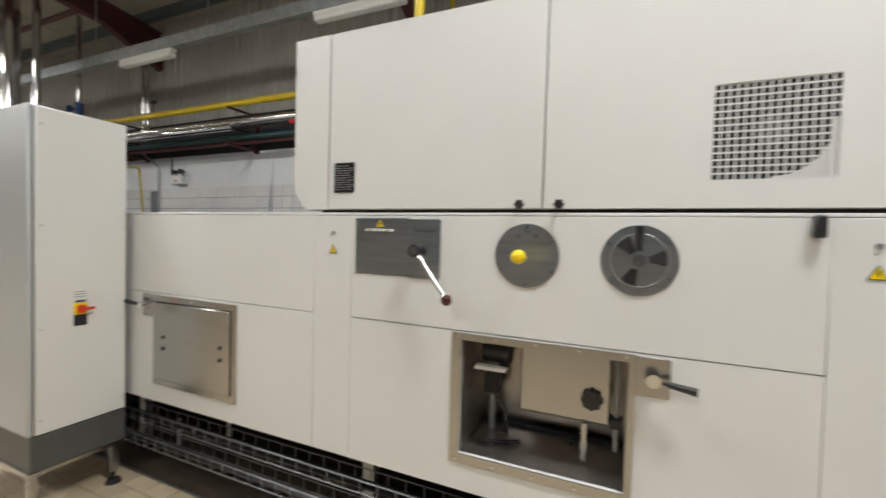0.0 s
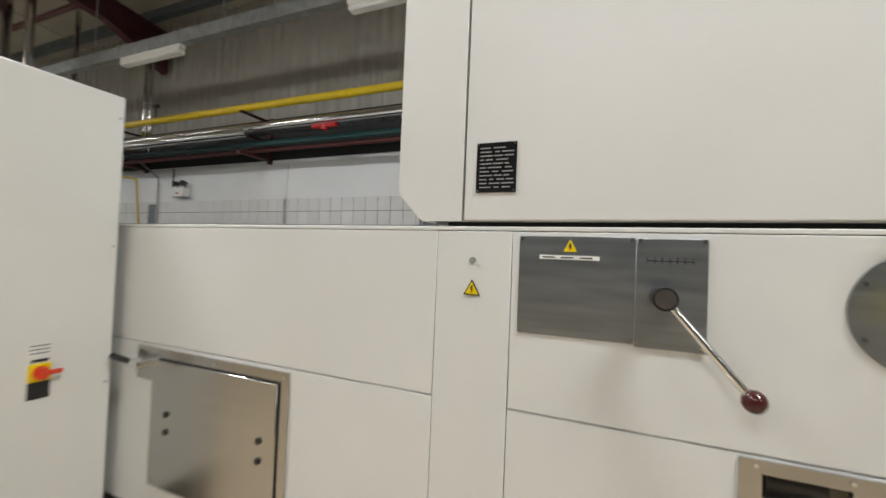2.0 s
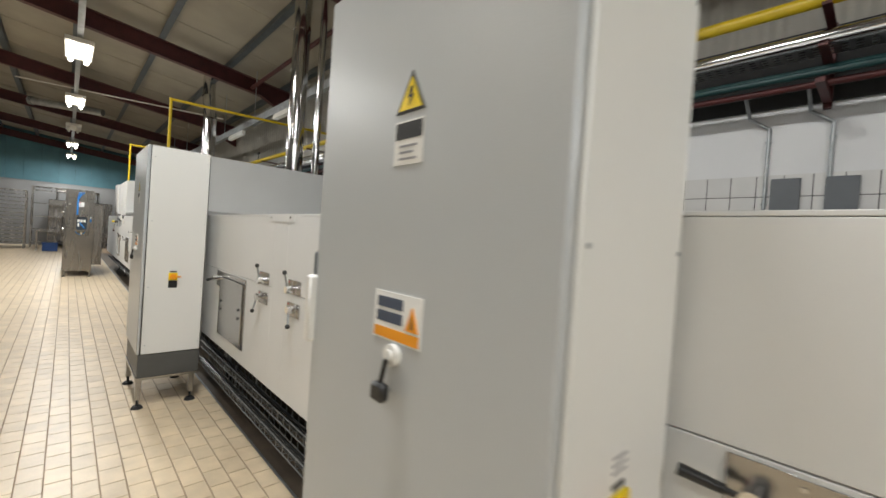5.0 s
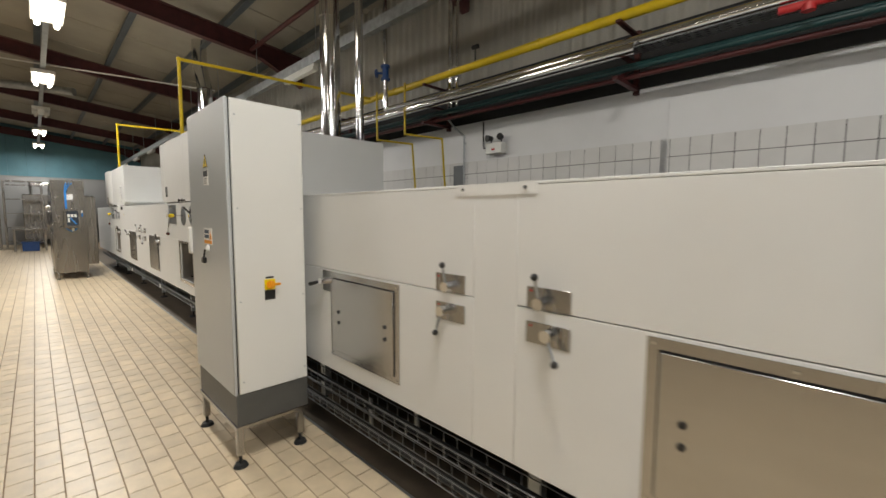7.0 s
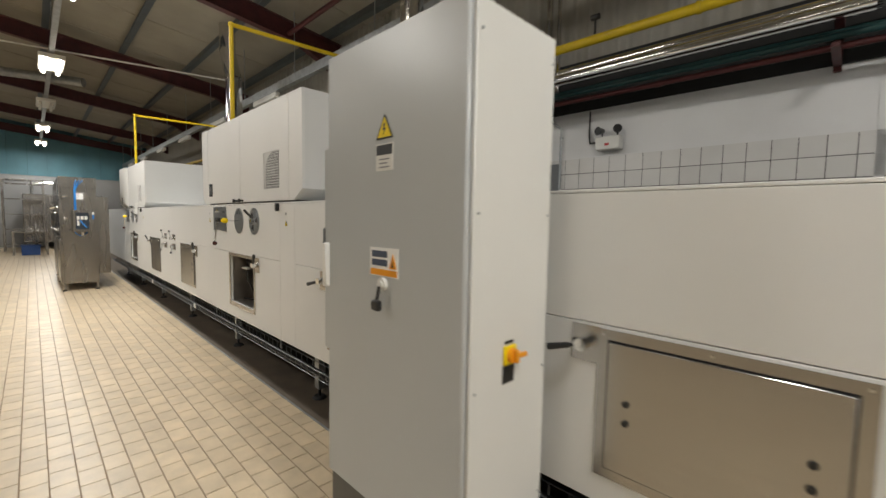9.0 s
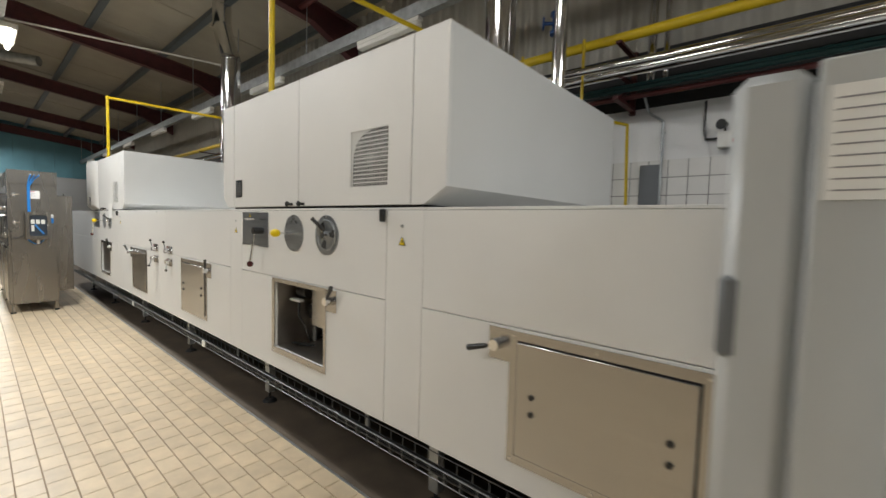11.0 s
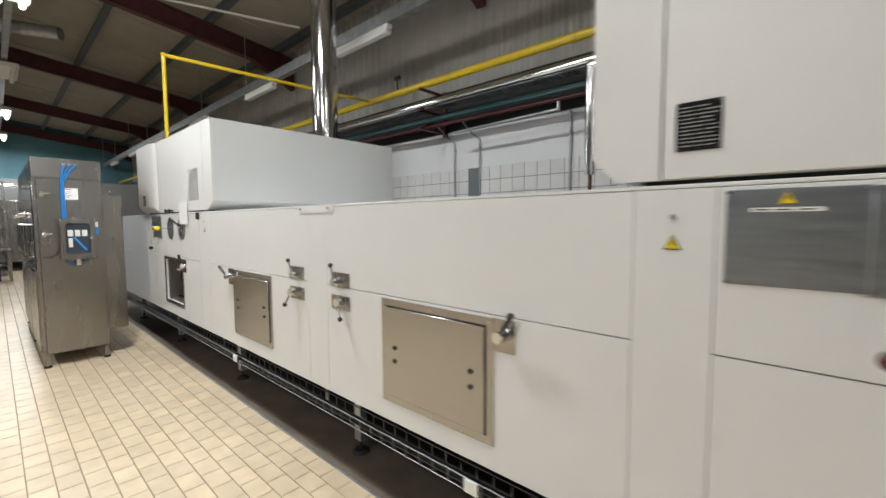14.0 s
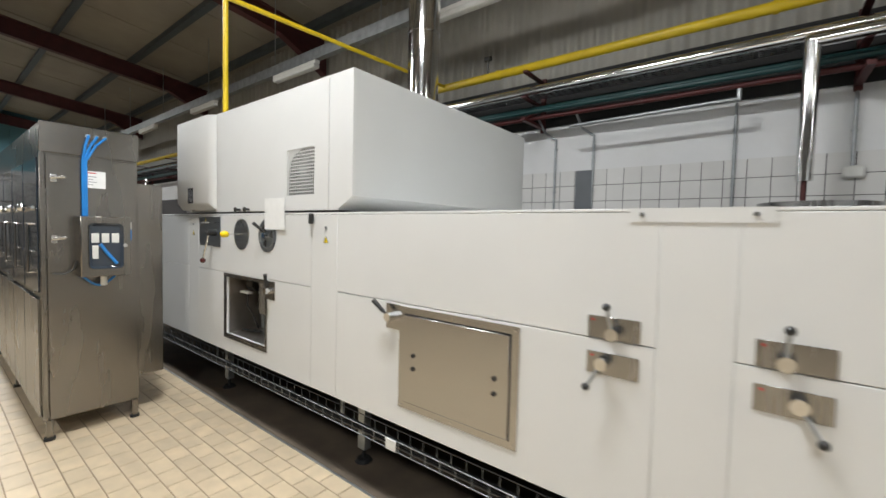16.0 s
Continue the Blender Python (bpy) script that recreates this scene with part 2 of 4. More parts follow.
# corrugated cladding above
bm = bmesh.new()
pitch, deep = 0.2, 0.035
n = int((X1 - X0) / pitch)
rows_v = []
for i in range(n):
    for dx, dy in ((0, 0), (0.09, 0), (0.11, deep), (0.18, deep)):
        x = X0 + i * pitch + dx
        rows_v.append((bm.verts.new((x, YW + 0.06 - dy, 3.35)), bm.verts.new((x, YW + 0.06 - dy, EAVE + 0.1))))
for a, b in zip(rows_v, rows_v[1:]):
    bm.faces.new((a[0], b[0], b[1], a[1]))
structure("wall_north_cladding", bm, CLAD, "cream corrugated steel cladding")
structure("wall_north_outer", boxm(X0, X1, YW + 0.1, YW + 0.2, 3.36, EAVE + 0.2), CLAD)
structure("wall_south", boxm(X0, X1, YB - 0.2, YB, -0.2, EAVE + 1.2), ENDWALL)
structure("wall_east", boxm(X1, X1 + 0.2, YB, YW + 0.2, -0.2, EAVE + 1.6), ENDWALL)
structure("wall_west_lower", boxm(X0 - 0.2, X0, YB, YW + 0.2, -0.2, 3.7), ENDWALL, "grey panelled end wall")
structure("partition_wall", boxm(-31.8, -31.6, YB, YW, -0.006, 3.25), ENDWALL, "grey panelled partition wall")
bm = bmesh.new()
for i in range(22):
    y = YB + i * 0.8
    box(bm, X0 - 0.2, X0 - (0.0 if i % 2 else 0.03), y, y + 0.795, 3.705, EAVE + 1.6)
structure("wall_west_gable", bm, TEAL, "gable cladding coloured teal for its daylight glow")
bm = bmesh.new()
for ya, yb in ((YW + 0.2, RIDGE_Y), (RIDGE_Y, YB - 0.2)):
    za, zb = EAVE + (SLOPE * (YW - ya) if ya > RIDGE_Y else 0), 0
    za = roof_z(ya) if ya != RIDGE_Y else EAVE + SLOPE * (YW - RIDGE_Y)
    zb = EAVE + SLOPE * (YW - RIDGE_Y) if yb == RIDGE_Y else roof_z(yb)
    vs = [bm.verts.new(c) for c in ((X0, ya, za), (X1, ya, za), (X1, yb, zb), (X0, yb, zb))]
    up = [bm.verts.new((v.co.x, v.co.y, v.co.z + 0.08)) for v in vs]
    bm.faces.new(vs)
    bm.faces.new(list(reversed(up)))
    for i in range(4):
        j = (i + 1) % 4
        bm.faces.new((vs[i], vs[j], up[j], up[i]))
bmesh.ops.recalc_face_normals(bm, faces=bm.faces[:])
for i in range(20):  # lining sheet joints
    x = X0 + 1 + i * 2.2
    for ya, yb in ((YW, RIDGE_Y),):
        rod(bm, (x, ya, roof_z(ya) - 0.005), (x, yb + 0.01, roof_z(yb + 0.01) - 0.005), 0.012, 6)
structure("ceiling", bm, ROOF, "cream roof lining sheets")
# purlins
y = YW - 0.35
while y > YB:
    z = roof_z(y)
    bm = bmesh.new()
    box(bm, X0, X1, y - 0.035, y + 0.035, z - 0.20, z - 0.006)
    box(bm, X0, X1, y - 0.10, y + 0.035, z - 0.215, z - 0.20)
    structure("purlin", bm, PURLIN, "blue-grey roof purlin")
    y -= 1.55
# rafters and columns
for k in range(-4, 4):
    x = -13.8 + 6.0 * k
    if x < X0 or x > X1:
        continue
    for s in (1, -1):
        ya = YW - 0.02 if s > 0 else YB + 0.02
        bm = bmesh.new()
        zr = EAVE + SLOPE * (YW - RIDGE_Y)
        za = roof_z(ya)
        for xo, w, top, depth in ((0, 0.012, 0.22, 0.40), (0, 0.17, 0.22, 0.235), (0, 0.17, 0.605, 0.62)):
            ring = []
            for yy, zz in ((ya, za), (RIDGE_Y, zr)):
                hi, lo = (zz - top, zz - (depth if w > 0.1 else 0.62))
                ring.append([bm.verts.new((x + sx * w / 2, yy, q)) for sx, q in ((-1, hi), (1, hi), (1, lo), (-1, lo))])
            for i in range(4):
                j = (i + 1) % 4
                bm.faces.new((ring[0][i], ring[0][j], ring[1][j], ring[1][i]))
            bm.faces.new(ring[0])
            bm.faces.new(list(reversed(ring[1])))
        # haunch
        yc = ya - s * 1.1
        zc = roof_z(yc)
        h0 = [bm.verts.new((x + sx * 0.085, yy, q)) for sx in (-1, 1) for yy, q in ((ya, za - 0.6), (yc, zc - 0.6), (ya, za - 1.0))]
        bm.faces.new(h0[:3])
        bm.faces.new(h0[3:])
        bm.faces.new((h0[1], h0[2], h0[5], h0[4]))
        bmesh.ops.recalc_face_normals(bm, faces=bm.faces[:])
        structure("rafter", bm, RAFTER, "dark red steel roof rafter")
# wall strips between panels
for x in (-4.62, -10.6, 1.4, -16.6):
    structure("wall_trim", boxm(x - 0.035, x + 0.035, YW - 0.012, YW, 1.2, 3.05), PLASTER, "white cover strip between wall panels")

# camera-side floor edge
structure("floor_edge_trim", boxm(X0 + 12, X1, 1.585, 1.60, -0.005, 0.004), DULL, "steel edge strip along the tiled floor")


# oven ------------------------------------------------------------------------
YF = 1.553           # front plane of the panels
ZB, ZS, ZT = 0.535, 1.221, 1.722
DEPTH = 2.2
LEG_X = [-18.2, -16.15, -14.12, -12.09, -10.05, -8.02, -5.99, -3.96, -1.93, 0.05, 2.1, 4.1]


def handle_latch(parent, x, z, angle, length=0.13):
    """A round latch on a small plate with a black grip."""
    plate = part("latch_plate", boxm(x - 0.055, x + 0.055, -0.004, -0.0005, z - 0.072, z + 0.068, 0.001), STEEL, parent, "small stainless latch plate")
    bm = rodm((x, -0.001, z), (x, -0.055, z), 0.024, 20)
    hub = part("latch_hub", bm, CHROME, plate, "round chrome latch hub")
    a = radians(angle)
    dx, dz = math.cos(a), math.sin(a)
    bm = rodm((x + dx * 0.01, -0.040, z + dz * 0.01), (x + dx * 0.05, -0.048, z + dz * 0.05), 0.007, 10)
    rod(bm, (x + dx * 0.045, -0.047, z + dz * 0.045), (x + dx * length, -0.062, z + dz * length), 0.011, 12, 0.014)
    part("grip", bm, BLACK, plate, "black plastic grip")


def access_door(parent, xl, xr, side, angle):
    """Stainless access door with its frame; side: where the latch sits."""
    z0, z1, w = 0.648, 1.207, 0.036
    bm = holed(bmesh.new(), xl, xr, z0, z1, xl + w, xr - w, z0 + w, z1 - w, -0.005, 0.0)
    fr = part("door_frame", bm, STEEL, parent, "stainless steel door frame")
    part("gasket", boxm(xl + w, xr - w, -0.003, -0.0005, z0 + w, z1 - w), RUBBER, fr)
    door = part("access_door", boxm(xl + w + 0.006, xr - w - 0.006, -0.016, -0.004, z0 + w + 0.006, z1 - w - 0.006, 0.003), STEEL, parent, "brushed stainless access door")
    for bx in (xl + 0.115, xr - 0.115):
        for bz in (0.955, 0.885):
            bm = rodm((bx, -0.015, bz), (bx, -0.021, bz), 0.012, 16)
            rod(bm, (bx, -0.020, bz), (bx, -0.024, bz), 0.007, 6)
            part("bolt", bm, BLACK, door)
    for bx in (xl + 0.02, xr - 0.02, (xl + xr) / 2):
        for bz in (z0 + 0.018, z1 - 0.018):
            part("screw", rodm((bx, -0.005, bz), (bx, -0.008, bz), 0.005, 8), CHROME, fr)
    if side:
        handle_latch(parent, (xr + 0.05) if side > 0 else (xl - 0.05), 1.142, angle)


def damper_pair(parent, xl, up_angle, low_angle, hub_up, hub_low):
    for z0, angle, hx in ((1.224, up_angle, hub_up), (1.084, low_angle, hub_low)):
        plate = part("damper_plate", boxm(xl, xl + 0.19, -0.004, -0.0005, z0, z0 + 0.086, 0.001), STEELX, parent, "small stainless damper plate")
        zc = z0 + (0.028 if z0 > 1.2 else 0.050)
        x = xl + hx
        part("hub", rodm((x, -0.002, zc), (x, -0.05, zc), 0.024, 20), CHROME, plate, "round chrome hub")
        a = radians(angle)
        dx, dz = math.cos(a), math.sin(a)
        part("lever", rodm((x, -0.035, zc), (x + dx * 0.095, -0.055, zc + dz * 0.095), 0.0065, 10), DULL, plate, "thin steel lever")
        part("lever_ball", ball(bmesh.new(), (x + dx * 0.105, -0.057, zc + dz * 0.105), 0.015), BLACK, plate, "black ball knob")
        part("screw", rodm((xl + 0.02, -0.004, z0 + 0.07), (xl + 0.02, -0.006, z0 + 0.07), 0.005, 8), INDIGO, plate)


def leg(parent, x, y):
    z0 = -0.0
    part("leg", boxm(x - 0.035, x + 0.035, y - 0.006, y + 0.05, 0.09, ZB - 0.10), DULL, parent, "steel leg")
    bm = rodm((x, y + 0.02, 0.02), (x, y + 0.02, 0.10), 0.012, 10)
    rod(bm, (x, y + 0.02, 0.0), (x, y + 0.02, 0.022), 0.062, 20, 0.045)
    part("foot", bm, RUBBER, parent, "round black levelling foot")


def core(parent, x0, x1):
    part("body", boxm(x0 + 0.002, x1 - 0.002, 0.022, DEPTH, ZB + 0.01, ZT - 0.012), DARK, parent, "inner casing blackened as interior shade")
    part("top_sheet", boxm(x0, x1, 0.0, DEPTH + 0.002, ZT - 0.012, ZT, 0.002), WHITE, parent)
    part("back_sheet", boxm(x0, x1, DEPTH + 0.002, DEPTH + 0.02, ZB, ZT - 0.013), WHITE, parent)
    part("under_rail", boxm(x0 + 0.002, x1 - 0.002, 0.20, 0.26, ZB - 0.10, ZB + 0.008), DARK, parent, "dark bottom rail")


def panel(parent, name, x0, x1, z0, z1, gx=0.0022):
    g = 0.0022
    return part(name, boxm(x0 + gx, x1 - gx, 0.0, 0.021, z0 + g, z1 - g, 0.0015), WHITE, parent)


def oven_section(x0, x1, column, doors, pairs, lip):
    """A low oven section between x0 and x1 (metres along the oven)."""
    ob = thing("oven_section", x0, YF, 0, "long white enamelled oven section with stainless access doors", "oven section", "tunnel oven")
    q = lambda v: v - x0
    core(ob, 0, x1 - x0)
    spans = [(x0, x1)] if not column else [(x0, column[0]), (column[1], x1)]
    for a, b in spans:
        if b - a < 0.05:
            continue
        panel(ob, "upper_panel", q(a), q(b), ZS, ZT - 0.012, 0.0006)
        panel(ob, "lower_panel", q(a), q(b), ZB, ZS, 0.0006)
    if column:
        panel(ob, "column_panel", q(column[0]), q(column[1]), ZB, ZT - 0.012, 0.0006)
    for xl, xr, side, angle in doors:
        access_door(ob, q(xl), q(xr), side, angle)
    for xl, ua, la, hu, hl in pairs:
        damper_pair(ob, q(xl), ua, la, hu, hl)
    if lip:
        br = part("lid_bracket", boxm(q(lip[0]), q(lip[1]), -0.004, 0.0, ZT - 0.05, ZT + 0.001), WHITE, ob, "white lid bracket with two screws")
        for bx in (lip[0] + 0.04, lip[1] - 0.05):
            part("screw", rodm((q(bx), -0.004, ZT - 0.022), (q(bx), -0.010, ZT - 0.022), 0.008, 10), CHROME, br)
    for xx in LEG_X:
        if x0 < xx <= x1:
            leg(ob, q(xx), 0.25)
    return ob


def warning_sign(parent, x, z, s=0.03):
    """Yellow triangle with a black rim and bolt."""
    bm = prism(bmesh.new(), [(x - s, z - s * 0.8), (x + s, z - s * 0.8), (x, z + s)], -0.0025, -0.0005)
    sign = part("warning_sign", bm, INK, parent, "yellow triangular electric warning sign")
    k = 0.80
    part("sign_face", prism(bmesh.new(), [(x - s * k, z - s * 0.68), (x + s * k, z - s * 0.68), (x, z + s * 0.74)], -0.0035, -0.002), YELLOW, sign)
    part("sign_bolt", prism(bmesh.new(), [(x - s * 0.05, z + s * 0.3), (x + s * 0.14, z + s * 0.3), (x + s * 0.04, z - s * 0.06), (x + s * 0.2, z - s * 0.06), (x - s * 0.1, z - s * 0.55), (x - s * 0.02, z - s * 0.16), (x - s * 0.18, z - s * 0.16)], -0.0045, -0.003), INK, sign)


def burner_section(hl, lever_angle, latch_angle, damper_angle, bulge=False, grille_shift=0.0, catch_shift=0.0):
    ob = thing("burner_section", hl, YF, 0, "white oven burner section with tall hood and control levers", "oven section", "tunnel oven")
    W = 2.307
    part("body", boxm(0.002, 0.74, 0.022, DEPTH, ZB + 0.01, ZT - 0.012), DARK, ob, "inner casing blackened as interior shade")
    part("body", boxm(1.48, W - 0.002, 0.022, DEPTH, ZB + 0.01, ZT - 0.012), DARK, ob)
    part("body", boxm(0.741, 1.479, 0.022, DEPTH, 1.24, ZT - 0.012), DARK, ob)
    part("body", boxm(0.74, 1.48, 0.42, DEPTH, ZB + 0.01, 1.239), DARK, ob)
    part("top_sheet", boxm(0, W, 0.0, DEPTH, ZT - 0.012, ZT, 0.002), WHITE, ob)
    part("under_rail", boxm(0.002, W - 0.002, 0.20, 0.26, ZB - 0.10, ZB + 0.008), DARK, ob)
    cr = 2.033 if catch_shift else 1.993
    panel(ob, "column_panel", 0, 0.226, ZB, ZT - 0.012, 0.0014)
    panel(ob, "column_panel", cr, W, ZB, ZT - 0.012, 0.0014)
    panel(ob, "upper_panel", 0.226, cr, ZS, ZT - 0.012, 0.0012)
    g = 0.0022
    wx0, wx1, wz0, wz1 = 0.795, 1.445, 0.695, 1.187
    bm = holed(bmesh.new(), 0.226 + 0.0012, cr - 0.0012, ZB + g, ZS - g, wx0, wx1, wz0, wz1, 0, 0.021)
    part("lower_panel", bm, WHITE, ob)
    # open inspection window
    fx0, fx1, fz0, fz1 = 0.755, 1.468, 0.656, 1.214
    bm = holed(bmesh.new(), fx0, fx1, fz0, fz1, wx0 + 0.002, wx1 - 0.002, wz0 + 0.002, wz1 - 0.002, -0.006, 0.0)
    fr = part("window_frame", bm, STEEL, ob, "stainless frame of the open inspection window")
    for i in range(5):
        for bz in (fz0 + 0.018, fz1 - 0.012):
            part("screw", rodm((fx0 + 0.03 + i * 0.163, -0.006, bz), (fx0 + 0.03 + i * 0.163, -0.009, bz), 0.005, 8), CHROME, fr)
    bm = bmesh.new()
    shell = []
    for y, o in ((0.022, 0.0), (0.400, 0.0), (0.022, 0.006), (0.406, 0.006)):
        shell.append([bm.verts.new((x, y, z)) for x, z in ((wx0 - o, wz0 - o), (wx1 + o, wz0 - o), (wx1 + o, wz1 + o), (wx0 - o, wz1 + o))])
    mouth, rear, lip_ring, back_ring = shell
    bm.faces.new(rear)
    bm.faces.new(list(reversed(back_ring)))
    for i in range(4):
        j = (i + 1) % 4
        bm.faces.new((mouth[i], mouth[j], rear[j], rear[i]))
        bm.faces.new((lip_ring[j], lip_ring[i], back_ring[i], back_ring[j]))
        bm.faces.new((mouth[j], mouth[i], lip_ring[i], lip_ring[j]))
    bmesh.ops.recalc_face_normals(bm, faces=bm.faces[:])
    part("chamber_lining", bm, LINING, ob, "stainless lining of the burner chamber")
    cov = part("burner_cover", boxm(wx0 + 0.22, wx1 - 0.06, 0.17, 0.39, wz0 + 0.17, wz1 - 0.003, 0.006), STEEL, ob, "stainless burner cover box")
    bm = rodm((wx1 - 0.13, 0.17, wz0 + 0.27), (wx1 - 0.13, 0.14, wz0 + 0.27), 0.036, 20)
    for i in range(8):
        a = i * math.pi / 4
        ball(bm, (wx1 - 0.13 + 0.034 * math.cos(a), 0.152, wz0 + 0.27 + 0.034 * math.sin(a)), 0.011, seg=8)
    part("star_knob", bm, BLACK, cov, "black star knob")
    part("strap", boxm(wx1 - 0.165, wx1 - 0.145, 0.15, 0.168, wz0 + 0.01, wz0 + 0.17), STEEL, ob)
    part("motor", smooth(rodm((wx0 + 0.05, 0.20, wz1 - 0.075), (wx0 + 0.17, 0.20, wz1 - 0.075), 0.062, 20)), BLACK, ob, "black burner motor")
    part("bracket", boxm(wx0 + 0.03, wx0 + 0.17, 0.10, 0.14, wz1 - 0.15, wz1 - 0.135), FIXWHITE, ob, "white bracket bar")
    bm = pipe(bmesh.new(), [(wx0 + 0.10, 0.14, wz1 - 0.15), (wx0 + 0.12, 0.12, wz0 + 0.24), (wx0 + 0.16, 0.15, wz0 + 0.16), (wx0 + 0.16, 0.2, wz0 + 0.03)], 0.007, 8)
    part("cable", bm, BLACK, ob, "black cable")
    part("guide_rail", rodm((wx1 - 0.035, 0.20, wz0 + 0.06), (wx1 - 0.035, 0.20, wz1 - 0.04), 0.012, 10), DULL, ob, "upright grey guide rod")
    part("guide_block", boxm(wx1 - 0.06, wx1 - 0.012, 0.17, 0.23, wz0 + 0.16, wz0 + 0.20, 0.004), BLACK, ob, "black guide block")
    part("gas_train", pipe(bmesh.new(), [(wx0 + 0.06, 0.30, wz0), (wx0 + 0.06, 0.30, wz1 - 0.1), (wx0 + 0.15, 0.30, wz1 - 0.1)], 0.018, 12), DULL, ob, "grey gas pipe")
    part("solenoid", boxm(wx0 + 0.03, wx0 + 0.10, 0.26, 0.32, wz0 + 0.18, wz0 + 0.29, 0.006), BLACK, ob, "black solenoid valve")
    part("seal", boxm(wx0 + 0.02, wx1 - 0.01, 0.36, 0.395, wz0 + 0.001, wz0 + 0.028, 0.004), RUBBER, ob, "black bottom seal")
    part("coil", pipe(bmesh.new(), [(wx0 + 0.04, 0.12, wz0 + 0.01), (wx0 + 0.10, 0.10, wz0 + 0.03), (wx0 + 0.16, 0.16, wz0 + 0.012), (wx0 + 0.22, 0.2, wz0 + 0.01)], 0.008, 8), RUBBER, ob, "loose black hose")
    handle_latch(ob, 1.523, 1.142, latch_angle)
    # control plate and lever
    cp = part("control_plate", boxm(0.247, 0.535, -0.003, -0.0005, 1.435, 1.697, 0.0008), PLATE, ob, "steel control plate tinted with a bluish reflection")
    part("scale_plate", boxm(0.537, 0.688, -0.005, -0.0005, 1.430, 1.694, 0.0008), PLATE, ob, "engraved grey scale plate")
    warning_sign(cp, 0.380, 1.672, 0.022)
    st = part("sticker", boxm(0.302, 0.452, -0.0045, -0.003, 1.636, 1.647), PAPER, cp, "narrow white printed strip")
    for i in range(3):
        part("print", boxm(0.310 + i * 0.047, 0.342 + i * 0.047, -0.0052, -0.0044, 1.640, 1.643), INK, st)
    part("scale_line", boxm(0.56, 0.66, -0.0058, -0.0049, 1.640, 1.642), INK, cp)
    for i in range(7):
        part("scale_mark", boxm(0.56 + i * 0.016, 0.5615 + i * 0.016, -0.0058, -0.0049, 1.634, 1.650), INK, cp)
    for bx in (0.255, 0.527, 0.545, 0.680):
        for bz in (1.440, 1.690):
            part("screw", rodm((bx, -0.004, bz), (bx, -0.008, bz), 0.005, 8), CHROME, cp)
    bm = rodm((0.595, -0.004, 1.555), (0.595, -0.075, 1.555), 0.027, 20)
    hub = part("lever_hub", bm, BLACK, ob, "round steel lever hub")
    part("hub_cap", rodm((0.595, -0.075, 1.555), (0.595, -0.078, 1.555), 0.0215, 20), STEEL, hub)
    a = radians(lever_angle)
    dx, dz = math.cos(a), math.sin(a)
    part("lever_rod", rodm((0.595, -0.06, 1.555), (0.595 + dx * 0.24, -0.085, 1.555 + dz * 0.24), 0.009, 12), CHROME, hub, "chrome lever rod")
    part("lever_ball", ball(bmesh.new(), (0.595 + dx * 0.255, -0.087, 1.555 + dz * 0.255), 0.024), MAROON, hub, "dark red ball knob")
    # two round plates
    d1 = part("round_plate", smooth(rodm((1.061, 0.0, 1.552), (1.061, -0.004, 1.552), 0.127, 48)), PLATE, ob, "round steel sight plate")
    part("pull_rod", rodm((1.061, -0.003, 1.552), (1.061, -0.12, 1.552), 0.006, 10), CHROME, d1)
    part("pull_knob", ball(bmesh.new(), (1.061, -0.135, 1.552), 0.027, (1, 1.3, 1)), YELLOW, d1, "egg-shaped yellow plastic knob")
    for i in range(6):
        a = radians(90 + i * 60)
        c = (1.061 + 0.115 * math.cos(a), 1.552 + 0.115 * math.sin(a))
        part("screw", rodm((c[0], -0.004, c[1]), (c[0], -0.007, c[1]), 0.005, 8), CHROME, d1)
    for i, (px, pz) in enumerate(((-0.035, 0.078), (0.0, 0.095), (0.035, 0.078))):
        bm = boxm(1.061 + px - 0.008, 1.061 + px - 0.006, -0.0052, -0.004, 1.552 + pz - 0.012, 1.552 + pz + 0.012)
        box(bm, 1.061 + px + 0.006, 1.061 + px + 0.008, -0.0052, -0.004, 1.552 + pz - 0.012, 1.552 + pz + 0.012)
        box(bm, 1.061 + px - 0.006, 1.061 + px + 0.006, -0.0052, -0.004, 1.552 + pz - 0.001, 1.552 + pz + 0.001)
        part("mark", bm, INK, d1)
    d2 = part("damper_disc", smooth(rodm((1.463, 0.0, 1.552), (1.463, -0.004, 1.552), 0.127, 48)), PLATE, ob, "round air damper disc with cut-outs")
    for i in range(3):
        a0 = 90 + i * 120 - 100
        pts = [(1.463 + r * math.cos(radians(a0 + w)), 1.552 + r * math.sin(radians(a0 + w))) for r, ws in ((0.035, (0, 36)), (0.09, (36, 27, 18, 9, 0))) for w in ws]
        part("air_slot", prism(bmesh.new(), pts, -0.0055, -0.0042), DARK, d2, "dark air slot")
    bm = bmesh.new()
    for k in range(36):
        a, b = radians(k * 10), radians(k * 10 + 10)
        rod(bm, (1.463 + 0.095 * math.cos(a), -0.005, 1.552 + 0.095 * math.sin(a)), (1.463 + 0.095 * math.cos(b), -0.005, 1.552 + 0.095 * math.sin(b)), 0.003, 6)
    part("ring", bm, DULL, d2)
    part("hub", rodm((1.463, -0.004, 1.552), (1.463, -0.035, 1.552), 0.022, 20), CHROME, d2, "bright round hub")
    a = radians(damper_angle)
    out = 0.018 if damper_angle == 90 else 0.07
    part("grip", rodm((1.463 + 0.035 * math.cos(a), -0.014, 1.552 + 0.035 * math.sin(a)), (1.463 + 0.122 * math.cos(a), -out, 1.552 + 0.122 * math.sin(a)), 0.010, 12, 0.013), BLACK, d2, "black grip")
